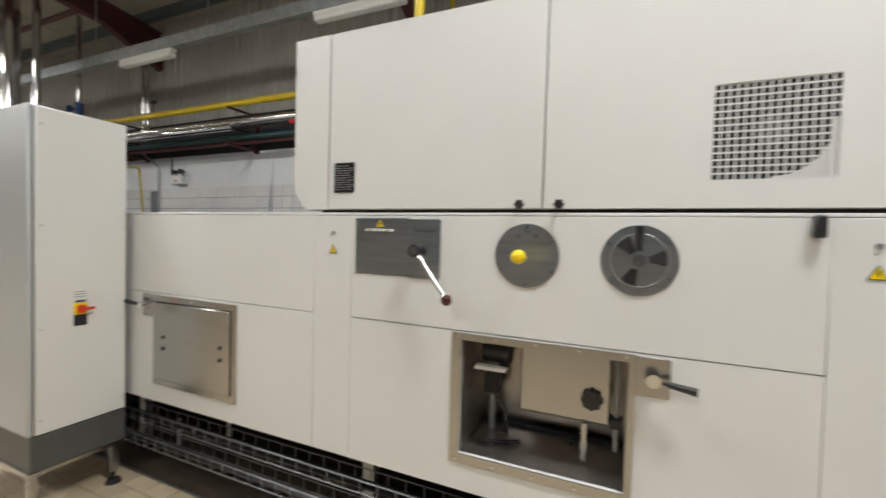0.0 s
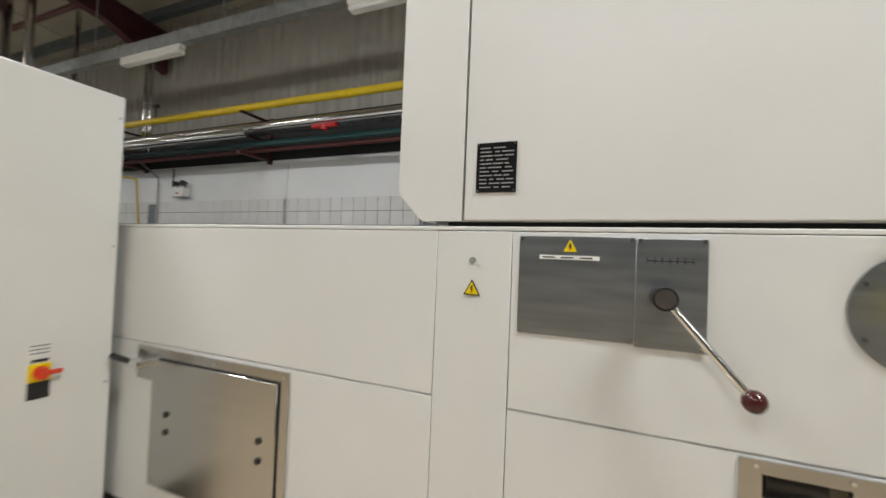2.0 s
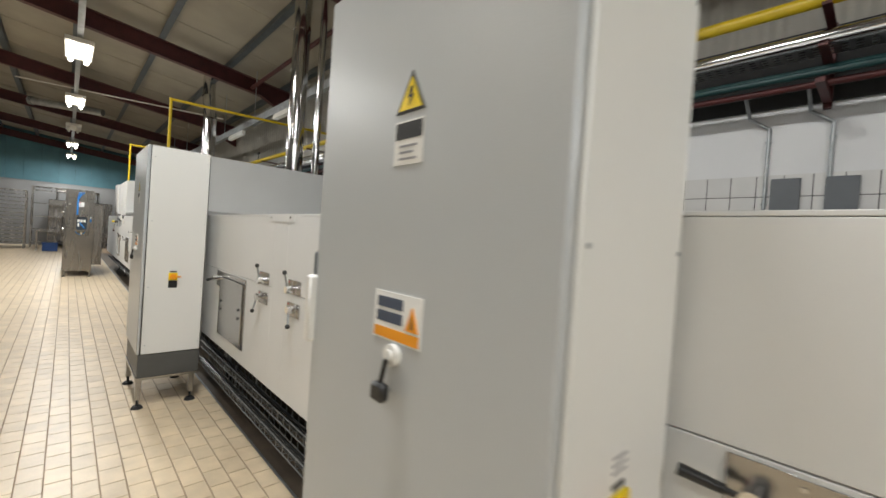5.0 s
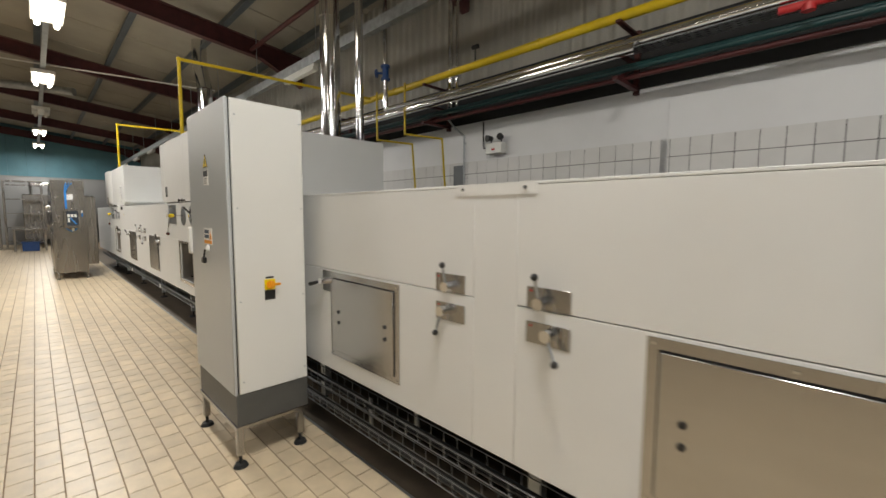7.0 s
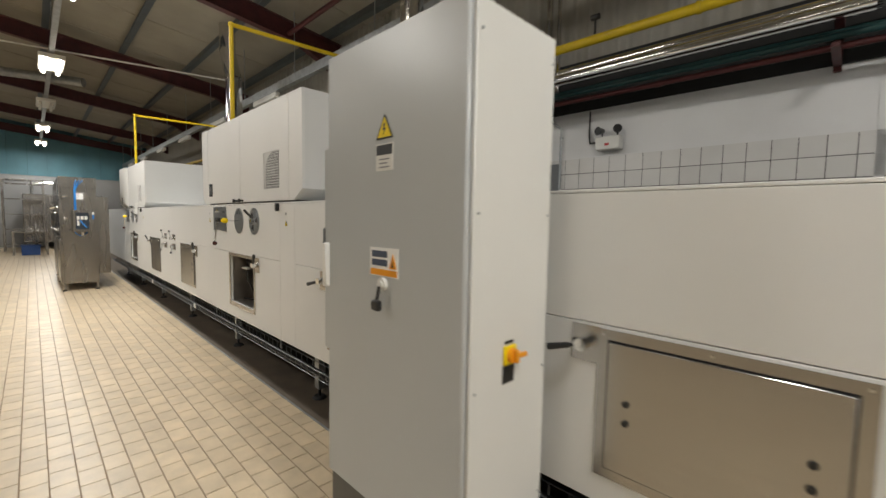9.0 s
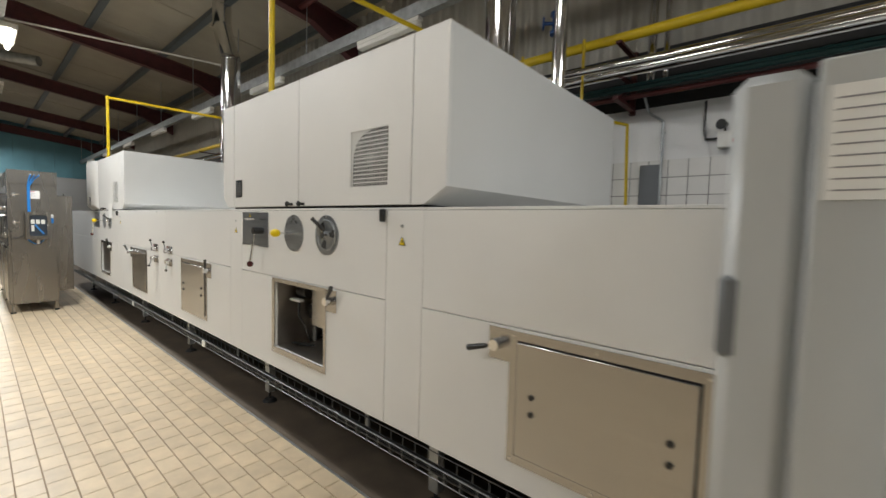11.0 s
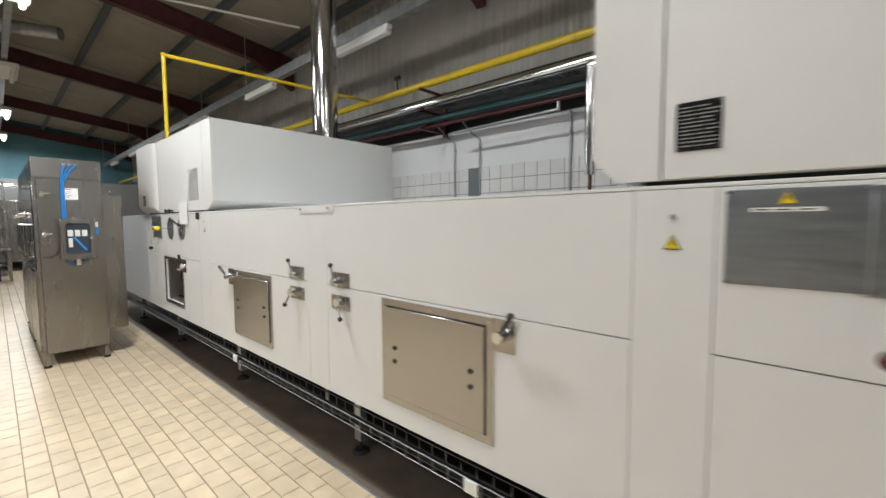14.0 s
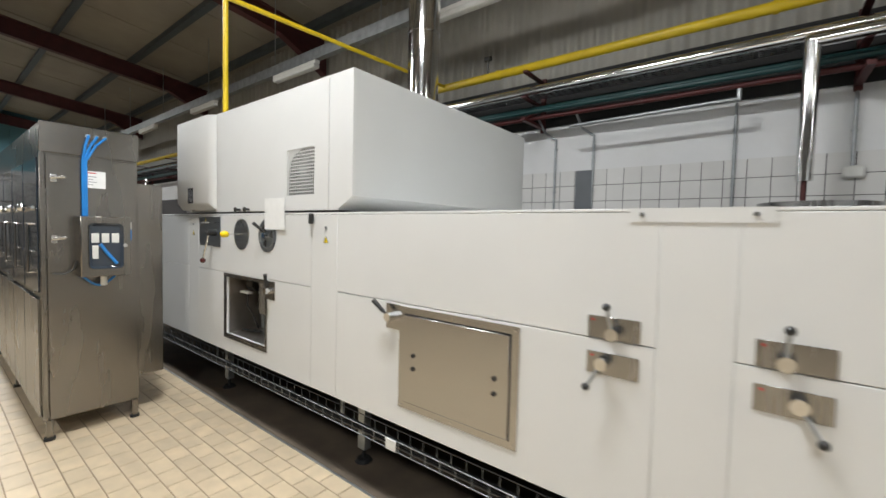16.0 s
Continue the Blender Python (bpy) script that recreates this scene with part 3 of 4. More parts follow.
    for i in range(6):
        a = radians(30 + i * 60)
        c = (1.463 + 0.115 * math.cos(a), 1.552 + 0.115 * math.sin(a))
        part("screw", rodm((c[0], -0.004, c[1]), (c[0], -0.007, c[1]), 0.005, 8), CHROME, d2)
    part("catch", boxm(1.940 + catch_shift, 1.972 + catch_shift, -0.03, -0.0005, 1.645, 1.715, 0.006), BLACK, ob, "black plastic catch")
    for cx in (0.113, 2.10 + catch_shift):
        bm = rodm((cx, -0.0005, 1.625), (cx, -0.006, 1.625), 0.009, 14)
        part("key_lock", bm, DULL, ob, "small round key lock")
        warning_sign(ob, cx, 1.545, 0.025)
    # hood
    hz0, hz1 = 1.737, 2.585
    L, R = -0.14, 2.445
    outline = [(L, hz0 + 0.085), (L + 0.085, hz0), (R - 0.145, hz0), (R, hz0 + 0.085), (R, hz1), (L, hz1)]
    hood = part("hood", prism(bmesh.new(), outline, 0.023, DEPTH), GREYSIDE, ob, "tall white sheet-metal hood")
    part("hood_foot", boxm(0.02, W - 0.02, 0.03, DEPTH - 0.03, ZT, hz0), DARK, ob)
    part("hood_end", prism(bmesh.new(), [(L, hz0 + 0.085), (L + 0.085, hz0), (0.072, hz0), (0.072, hz1), (L, hz1)], 0, 0.023), WHITE, hood)
    part("hood_end", prism(bmesh.new(), [(2.214, hz0), (R - 0.145, hz0), (R, hz0 + 0.085), (R, hz1), (2.214, hz1)], 0, 0.023), WHITE, hood)
    dep = 0.0
    if bulge:
        bm = prism(bmesh.new(), [(L - 0.0, hz0 + 0.02), (0.60, hz0 + 0.02), (0.60, hz1), (L, hz1)], 0.0, 0.021)
        vs = [bm.verts.new(c) for c in ((L, -0.05, hz0 + 0.09), (0.53, -0.05, hz0 + 0.09), (0.53, -0.05, hz1), (L, -0.05, hz1))]
        ws = [bm.verts.new(c) for c in ((L, -0.001, hz0 + 0.02), (0.60, -0.001, hz0 + 0.02), (0.60, -0.001, hz1), (L, -0.001, hz1))]
        bm.faces.new(vs)
        for i in range(4):
            j = (i + 1) % 4
            bm.faces.new((vs[i], vs[j], ws[j], ws[i]))
        bmesh.ops.recalc_face_normals(bm, faces=bm.faces[:])
        part("hood_door", bm, WHITE, hood, "bulged white hood door with chamfered edges")
        doors = [(0.604, 2.207)]
    else:
        doors = [(0.079, 1.114), (1.121, 2.207)]
    gx0, gx1, gz0, gz1 = 1.67 + grille_shift, 2.00 + grille_shift, 1.842 if catch_shift else 1.830, 2.162 if catch_shift else 2.148
    for a, b in doors:
        if a < gx0 < b:
            bm = holed(bmesh.new(), a, b, hz0 + 0.002, hz1, gx0, gx1, gz0, gz1, dep, 0.021)
        else:
            bm = boxm(a, b, dep, 0.021, hz0 + 0.002, hz1, 0.003)
        part("hood_door", bm, WHITE, hood, "flat white hood door")
    gcx, gcz = (gx0 + gx1) / 2, (gz0 + gz1) / 2
    # shallow plate painted black in place of a deep shaded opening
    part("grille_recess", boxm(gx0, gx1, 0.0195, 0.0225, gz0, gz1), DARK, hood, "black plate as the shaded opening behind the grille")
    part("fan_hub", rodm((gcx, 0.0190, gcz), (gcx, 0.0175, gcz), 0.045, 24), GREYBOX, hood, "round grey fan hub")
    for k in range(7):
        a0 = k * math.tau / 7
        pts = [(gcx + rr * math.cos(a0 + w), gcz + rr * math.sin(a0 + w)) for rr, w in ((0.047, 0.0), (0.135, 0.12), (0.135, 0.42), (0.047, 0.36))]
        blade = new("fan_blade", mesh_of("fan_blade", prism(bmesh.new(), pts, 0.0165, 0.0185), BLACK))
        blade.parent = hood
    # pale shroud plate that covers one corner of the opening round the fan
    sgn = 1 if catch_shift == 0 else -1
    arc = [(gcx + sgn * 0.150 * math.cos(w), gcz - sgn * 0.150 * math.sin(w)) for w in (radians(-8 + 14 * k) for k in range(8))]
    corner = (gx1, gz0) if sgn > 0 else (gx0, gz1)
    edge = [(corner[0], arc[0][1]), arc[0]]
    bm = bmesh.new()
    prism(bm, edge[:1] + arc + [(arc[-1][0], corner[1]), corner], 0.0085, 0.0110)
    part("shroud", bm, WHITE, hood, "pale sheet shroud behind the grille")
    bm = bmesh.new()
    for k in range(16):
        x = gx0 + k * (gx1 - gx0) / 15
        box(bm, x - 0.0027, x + 0.0027, 0.0005, 0.0018, gz0, gz1)
    for k in range(15):
        z = gz0 + k * (gz1 - gz0) / 14
        box(bm, gx0, gx1, 0.0012, 0.0024, z - 0.0027, z + 0.0027)
    part("grille", bm, WHITE, hood, "white square mesh grille")
    for kx in (1.033, 1.184):
        bm = rodm((kx, 0.005, 1.752), (kx, -0.03, 1.752), 0.010, 12)
        for i in range(6):
            a = i * math.pi / 3
            ball(bm, (kx + 0.013 * math.cos(a), -0.038, 1.752 + 0.013 * math.sin(a)), 0.008, seg=8)
        rod(bm, (kx, -0.030, 1.752), (kx, -0.047, 1.752), 0.013, 16)
        part("star_knob", bm, BLACK, hood, "black star-shaped clamping knob")
    py = -0.05 if bulge else 0.0
    npl = part("name_plate", boxm(0.114, 0.230, py - 0.003, py - 0.0005, 1.818, 1.960), GLOSSBLACK, hood, "black rating plate with fine print")
    rng = random.Random(5)
    for k in range(11):
        z = 1.945 - k * 0.0112
        x = 0.124
        while x < 0.205:
            w = rng.uniform(0.012, 0.04)
            part("print", boxm(x, min(x + w, 0.222), py - 0.0038, py - 0.0028, z - 0.002, z + 0.0015), INKGREY, npl)
            x += w + rng.uniform(0.003, 0.012)
    for bx in (0.119, 0.225):
        for bz in (1.823, 1.955):
            part("rivet", rodm((bx, py - 0.003, bz), (bx, py - 0.006, bz), 0.004, 8), CHROME, npl)
    for xx in LEG_X:
        if hl < xx <= hl + 2.307:
            leg(ob, xx - hl, 0.25)
    return ob


H1, H2, H3 = -0.135, -10.218, -16.40
burner_section(H1, -50, -6, 90)
burner_section(H2, -95, 50, 120, grille_shift=0.03, catch_shift=0.055)
burner_section(H3, -104, 80, 130, bulge=True, grille_shift=0.055, catch_shift=0.09)
MID = -4.03
oven_section(MID + 0.115, H1, None, [(-1.403, -0.674, -1, 172), (-3.405, -2.675, 1, 20)], [(MID + 0.167, 95, -62, 0.075, 0.11)], None)
oven_section(H2 + 2.307, MID + 0.115, (MID - 0.115, MID + 0.115), [(-7.393, -6.664, -1, 195), (-5.400, -4.675, -1, 195)], [(MID - 0.357, 92, -100, 0.10, 0.07)], (MID - 0.22, MID + 0.20))
MID3 = -12.154
oven_section(H3 + 2.307, H2, (MID3 - 0.115, MID3 + 0.115), [(-11.50, -10.766, 1, 55), (-13.535, -12.806, -1, 140)],
             [(MID3 - 0.357, 100, -118, 0.10, 0.066), (MID3 + 0.167, 88, -58, 0.075, 0.11)], (MID3 - 0.22, MID3 + 0.20))
oven_section(H3 - 3.0, H3, None, [], [], None)
oven_section(H1 + 2.307, X1 - 0.5, None, [], [], None)

# paper sheet taped to the last burner section
sheet = single("paper_sheet", boxm(-14.955, -14.68, YF - 0.012, YF - 0.010, 1.600, 1.830), PAPER, "white paper sheet taped over the damper disc", "paper")

# control cabinets --------------------------------------------------------------
def control_cabinet(xr, y0, label_strip):
    """Cabinet whose side faces the walker; xr is its near side, y0 its door face."""
    W, D = 0.80, 0.483
    ob = thing("control_cabinet", xr, y0, 0, "tall pale grey electrical cabinet on legged steel frame", "cabinet", "control cabinets")
    z0, z1 = 0.466, 2.268
    part("body", boxm(-W, -0.022, 0.026, D, z0, z1, 0.006), CABINET, ob)
    part("side_panel", boxm(-0.019, 0.0, 0.030, D - 0.012, z0 + 0.004, z1 - 0.006, 0.004), CABINET, ob, "flat screwed side panel")
    part("side_gap", boxm(-0.022, -0.018, 0.026, D - 0.004, z0 + 0.003, z1 - 0.003), RUBBER, ob)
    part("door", boxm(-W, -0.003, 0.0, 0.023, z0 + 0.002, z1 - 0.002, 0.006), CABDOOR, ob, "smooth cabinet door, dim reflection in its grey")
    for sy in (0.055, D - 0.03):
        for sz in (z0 + 0.08, 1.05, 1.62, z1 - 0.10):
            part("screw", rodm((-0.001, sy, sz), (0.003, sy, sz), 0.005, 8), DULL, ob)
    pl = part("plinth", boxm(-W + 0.01, -0.008, 0.012, D - 0.008, z0 - 0.2, z0 - 0.001, 0.003), PLINTH, ob, "dark grey plinth")
    bm = boxm(-W + 0.005, -0.003, 0.004, 0.04, z0 - 0.222, z0 - 0.2)
    box(bm, -W + 0.005, -0.003, D - 0.04, D - 0.002, z0 - 0.222, z0 - 0.2)
    box(bm, -0.042, -0.003, 0.04, D - 0.04, z0 - 0.222, z0 - 0.2)
    box(bm, -W + 0.005, -W + 0.045, 0.04, D - 0.04, z0 - 0.222, z0 - 0.2)
    part("base_frame", bm, STEEL, ob, "welded stainless base frame")
    for lx in (-W + 0.06, -0.03):
        for ly in (0.03, D - 0.06):
            lg = part("leg", boxm(lx - 0.02, lx + 0.02, ly - 0.02, ly + 0.02, 0.075, z0 - 0.222, 0.002), STEEL, ob, "square steel leg")
            bm = rodm((lx, ly, 0.02), (lx, ly, 0.08), 0.010, 10)
            rod(bm, (lx, ly, 0.0), (lx, ly, 0.022), 0.045, 20, 0.034)
            part("foot", bm, RUBBER, lg, "round black foot")
    # main switch on the side
    sy, sz = 0.23, 1.04
    part("switch_label", boxm(0.0, 0.002, sy - 0.030, sy + 0.036, sz + 0.002, sz + 0.065), BLACK, ob, "black printed switch label")
    sw = part("main_switch", boxm(0.0, 0.012, sy - 0.032, sy + 0.036, sz + 0.068, sz + 0.135, 0.004), YELLOW, ob, "yellow main switch base")
    bm = rodm((0.012, sy + 0.002, sz + 0.101), (0.026, sy + 0.002, sz + 0.101), 0.025, 20)
    box(bm, 0.026, 0.044, sy - 0.006, sy + 0.010, sz + 0.080, sz + 0.124, 0.003)
    box(bm, 0.030, 0.042, sy - 0.002, sy + 0.058, sz + 0.094, sz + 0.110, 0.003)
    part("rotary_knob", bm, ORANGE if label_strip is None else REDK, sw, "red rotary switch handle")
    part("switch_tag", boxm(0.0, 0.002, sy - 0.022, sy + 0.028, sz + 0.140, sz + 0.150), INK, ob)
    if label_strip:
        tag = part("note", boxm(0.0, 0.0015, sy - 0.036, sy + 0.040, sz + 0.158, sz + 0.215), FIXWHITE, ob, "pale printed note")
        for k in range(3):
            part("print", boxm(0.0014, 0.0022, sy - 0.028, sy + 0.030, sz + 0.170 + k * 0.014, sz + 0.175 + k * 0.014), INKGREY, tag)
    # signs on the door
    cx = -W / 2
    warning_sign(ob, cx, 1.925, 0.05)
    lb = part("name_label", boxm(cx - 0.050, cx + 0.050, -0.002, 0.0, 1.772, 1.868), FIXWHITE, ob, "white label with black heading")
    part("heading", boxm(cx - 0.046, cx + 0.046, -0.0028, -0.0015, 1.828, 1.864), INK, lb)
    for k in range(3):
        part("print", boxm(cx - 0.03, cx + 0.03 - 0.012 * (k % 2), -0.0028, -0.0015, 1.782 + k * 0.014, 1.787 + k * 0.014), INKGREY, lb)
    nt = part("notice", boxm(cx - 0.085, cx + 0.085, -0.002, 0.0, 1.385, 1.492), PAPER, ob, "small white notice with orange warning band")
    part("notice_band", boxm(cx - 0.080, cx + 0.080, -0.003, -0.0015, 1.389, 1.412), ORANGE, nt)
    for k in range(2):
        part("notice_print", boxm(cx - 0.072, cx + 0.022, -0.003, -0.0015, 1.424 + k * 0.032, 1.448 + k * 0.032), INKBLUE, nt)
    part("notice_triangle", prism(bmesh.new(), [(cx + 0.034, 1.418), (cx + 0.078, 1.418), (cx + 0.056, 1.470)], -0.004, -0.0015), ORANGE, nt)
    part("notice_bolt", prism(bmesh.new(), [(cx + 0.052, 1.424), (cx + 0.060, 1.424), (cx + 0.056, 1.452)], -0.005, -0.0035), INK, nt)
    lock = part("door_lock", rod(rodm((cx, 0.0, 1.358), (cx, -0.014, 1.358), 0.024, 20), (cx, -0.012, 1.358), (cx, -0.020, 1.358), 0.013, 14), FIXWHITE, ob, "round white lock")
    bm = rodm((cx + 0.004, -0.024, 1.352), (cx - 0.004, -0.030, 1.300), 0.006, 8)
    box(bm, cx - 0.026, cx + 0.018, -0.042, -0.018, 1.262, 1.302, 0.006)
    part("key", bm, BLACK, lock, "black hanging key")
    part("swing_handle", boxm(-W - 0.018, -W + 0.012, -0.022, 0.03, 1.30, 1.49, 0.006), FIXWHITE, ob, "white handle at the door edge")
    # cooling unit on the far side
    cu = part("cooling_unit", boxm(-W - 0.13, -W - 0.002, 0.10, 0.44, 0.93, 1.95, 0.004), CABDOOR, ob, "side-mounted grey cooling unit")
    part("cover", boxm(-W - 0.26, -W - 0.134, 0.115, 0.425, 0.93, 1.95, 0.025), CABDOOR, cu, "rounded grey cover")
    part("grip_recess", boxm(-W - 0.262, -W - 0.222, 0.112, 0.17, 1.38, 1.55, 0.01), GREYBOX, cu, "dark grey grip recess")
    nt = part("notice", boxm(-W - 0.115, -W - 0.015, 0.097, 0.0995, 1.70, 1.90), PAPER, cu, "printed service notice")
    for k in range(9):
        part("print", boxm(-W - 0.105, -W - 0.04 + 0.015 * (k % 2), 0.0962, 0.0972, 1.715 + k * 0.02, 1.718 + k * 0.02), INKGREY, nt)
    return ob


control_cabinet(-1.615, 1.037, True)
control_cabinet(-5.565, 0.980, None)


# stainless process cabinet --------------------------------------------------------
def process_cabinet():
    ob = thing("process_cabinet", -16.05, 0.46, 0, "tall stainless steel process cabinet with blue air hoses", "cabinet")
    W, D, z0, z1 = 0.585, 3.2, 0.15, 2.335
    part("body", boxm(-D, -0.012, 0.01, W, z0, z1 - 0.002, 0.004), DSTEEL, ob, "brushed stainless casing")
    part("front_panel", boxm(-0.010, 0.0, 0.035, W - 0.012, z0 + 0.01, 2.105, 0.003), DSTEEL, ob, "brushed stainless front panel")
    part("head_panel", boxm(-0.010, 0.006, 0.002, W + 0.004, 2.118, z1, 0.003), DSTEEL, ob, "stainless head panel")
    part("edge_trim", boxm(-0.03, 0.004, 0.0, 0.03, z0, 2.112, 0.003), DSTEEL, ob)
    for k in range(5):
        xx = -0.06 - k * 0.63
        dr = part("side_door", boxm(xx - 0.61, xx, -0.012, 0.009, z0 + 0.02, 1.05, 0.003), DSTEEL, ob, "lower stainless side door")
        part("side_window", boxm(xx - 0.60, xx - 0.01, -0.006, 0.009, 1.10, 2.08, 0.003), CLEAR, ob, "dark glazed upper side panel")
        part("handle", pipe(bmesh.new(), [(xx - 0.05, -0.012, 1.25), (xx - 0.05, -0.05, 1.25), (xx - 0.05, -0.05, 1.6), (xx - 0.05, -0.012, 1.6)], 0.008, 8), CHROME, ob, "steel bar handle")
        part("crossbar", rodm((xx - 0.58, -0.02, 1.72), (xx - 0.04, -0.02, 1.72), 0.010, 8), CHROME, ob)
        part("crossbar", rodm((xx - 0.58, -0.02, 1.40), (xx - 0.04, -0.02, 1.40), 0.008, 8), CHROME, ob)
        part("valve", ball(rodm((xx - 0.3, -0.05, 1.72), (xx - 0.3, 0.0, 1.72), 0.02, 10), (xx - 0.3, -0.05, 1.72), 0.028), CHROME, ob)
    for lx in (-D + 0.05, -1.6, -0.03):
        for ly in (0.035, W - 0.03):
            lg = part("leg", boxm(lx - 0.02, lx + 0.02, ly - 0.02, ly + 0.02, 0.02, z0, 0.002), DSTEEL, ob, "square steel leg")
            part("foot", rodm((lx, ly, 0), (lx, ly, 0.022), 0.034, 16), RUBBER, lg)
    for hz in (1.935, 1.49):
        bm = boxm(0.0, 0.012, 0.055, 0.095, hz - 0.03, hz + 0.03, 0.003)
        rod(bm, (0.02, 0.06, hz), (0.03, 0.135, hz + 0.01), 0.011, 10)
        part("hinge", bm, CHROME, ob, "bright toggle catch")
    bx = part("gauge_box", boxm(0.0, 0.17, 0.19, 0.49, 1.215, 1.665, 0.006), DSTEEL, ob, "stainless gauge box with window")
    part("box_window", boxm(0.168, 0.174, 0.235, 0.44, 1.275, 1.615, 0.02), CLEAR, bx, "dark clear window")
    for k in range(3):
        part("gauge", boxm(0.172, 0.177, 0.25 + k * 0.06, 0.295 + k * 0.06, 1.47, 1.54, 0.002), FIXWHITE, bx, "white regulator")
    part("gauge", boxm(0.172, 0.177, 0.255, 0.29, 1.35, 1.45, 0.002), FIXWHITE, bx)
    part("hose", pipe(bmesh.new(), [(0.178, 0.30, 1.46), (0.178, 0.35, 1.38), (0.178, 0.40, 1.31)], 0.012, 8), BLUE, bx, "blue air hose")
    part("lock", rodm((0.17, 0.45, 1.45), (0.19, 0.45, 1.45), 0.014, 12), CHROME, bx)
    for k, (ya, yb) in enumerate(((0.27, 0.235), (0.32, 0.245), (0.37, 0.255))):
        part("air_hose", pipe(bmesh.new(), [(0.006, ya, 2.27), (0.035, ya, 2.265), (0.03, (ya + yb) / 2, 2.20), (0.022, yb, 2.08), (0.022, yb, 1.66)], 0.009, 10), BLUE, ob, "bright blue air hose")
        part("fitting", rodm((0.0, ya, 2.27), (0.02, ya, 2.27), 0.015, 12), DULL, ob)
    part("hose_loop", pipe(bmesh.new(), [(0.06 + 0.0 * k, 0.22 + 0.2 * k / 8, 1.215 - 0.075 * math.sin(math.pi * k / 8)) for k in range(9)], 0.008, 8), BLUE, ob, "blue hose loop")
    part("filter_bowl", rodm((0.08, 0.34, 1.14), (0.08, 0.34, 1.214), 0.022, 14), FIXWHITE, ob, "white filter bowl")
    part("cable", pipe(bmesh.new(), [(0.02, 0.06, 1.24), (0.04, 0.12, 1.235), (0.05, 0.17, 1.27), (0.05, 0.19, 1.33)], 0.005, 8), BLACK, ob)
    nt = part("notice", boxm(0.0, 0.003, 0.232, 0.375, 1.882, 2.010), PAPER, ob, "white notice sheet")
    for k in range(4):
        part("print", boxm(0.0025, 0.0036, 0.245, 0.30 + 0.02 * (k % 2), 1.905 + k * 0.02, 1.910 + k * 0.02), INKGREY, nt)
    part("print", boxm(0.0025, 0.0036, 0.245, 0.32, 1.992, 2.000), INDIGO, nt)
    part("sensor", boxm(0.0, 0.02, 0.505, 0.535, 1.57, 1.63, 0.003), FIXWHITE, ob)
    part("sensor", boxm(0.0, 0.02, 0.505, 0.535, 1.48, 1.565, 0.003), BLUE, ob, "small blue sensor")
    part("side_box", boxm(-0.9, -0.10, W + 0.002, W + 0.205, 0.32, 1.955, 0.005), DSTEEL, ob, "stainless side box")
    part("eye_bolt", pipe(bmesh.new(), [(-0.15 + 0.02 * math.cos(k * 0.785), W + 0.10, 1.975 + 0.02 * math.sin(k * 0.785)) for k in range(9)], 0.005, 6), CHROME, ob)
    return ob


process_cabinet()


# far equipment ---------------------------------------------------------------------
def tray_rack(x, y, w, h, shelves):
    ob = thing("tray_rack", x, y, 0, "stainless steel tray rack near the end wall", "rack", "tray racks")
    for px in (0, 0.7):
        for py in (0, w):
            part("post", boxm(px - 0.03, px + 0.03, py - 0.03, py + 0.03, 0, h), DSTEEL, ob)
    for k in range(shelves):
        z = 0.25 + k * (h - 0.4) / max(1, shelves - 1)
        part("shelf", boxm(0.032, 0.668, 0.032, w - 0.032, z, z + 0.03), DSTEEL, ob)
    part("top_rail", boxm(-0.03, 0.73, -0.03, w + 0.03, h, h + 0.05), DSTEEL, ob)
    return ob


tray_rack(-28.6, -2.4, 1.5, 2.6, 14)
tray_rack(-29.6, -0.75, 1.2, 2.9, 5)
tray_rack(-28.8, -4.2, 1.4, 2.4, 9)
tray_rack(-28.6, -6.2, 1.6, 2.5, 12)
tray_rack(-29.4, -8.2, 1.6, 2.8, 7)
tb = thing("steel_table", -27.2, -0.45, 0, "low stainless table frame with blue crate beneath", "table")
for px in (0, 0.7):
    for py in (0, 0.9):
        part("leg", boxm(px - 0.03, px + 0.03, py - 0.03, py + 0.03, 0, 0.85), DSTEEL, tb)
part("tabletop", boxm(-0.05, 0.75, -0.05, 0.95, 0.85, 0.90, 0.004), DSTEEL, tb)
single("blue_crate", box(boxm(-26.95, -26.45, -0.25, 0.25, 0, 0.38, 0.01), -26.97, -26.43, -0.27, 0.27, 0.33, 0.38, 0.005), BLUEV, "dark blue plastic crate under the table", "crate")
vs = thing("process_vessel", -30.0, 1.1, 0, "stainless machine with pipework by the end wall", "machine")
part("casing", boxm(-1.2, 0.0, -1.3, 1.2, 0.3, 2.4, 0.02), DSTEEL, vs)
part("door", boxm(0.0, 0.03, -1.1, -0.2, 0.6, 2.0, 0.01), DSTEEL, vs)
part("opening", boxm(0.0, 0.02, 0.0, 0.7, 1.1, 1.9, 0.01), DARK, vs)
for py in (-1.0, 0.9):
    part("leg", boxm(-0.15, -0.05, py, py + 0.1, 0, 0.3), DSTEEL, vs)
part("pipe", pipe(bmesh.new(), [(-0.3, -1.0, 2.4), (-0.3, -1.0, 2.9), (-0.3, 0.6, 2.9), (-0.3, 0.6, 2.4)], 0.06, 12), CHROME, vs)
part("motor", boxm(-0.6, -0.1, 0.1, 0.5, 2.41, 2.75, 0.04), DULL, vs)

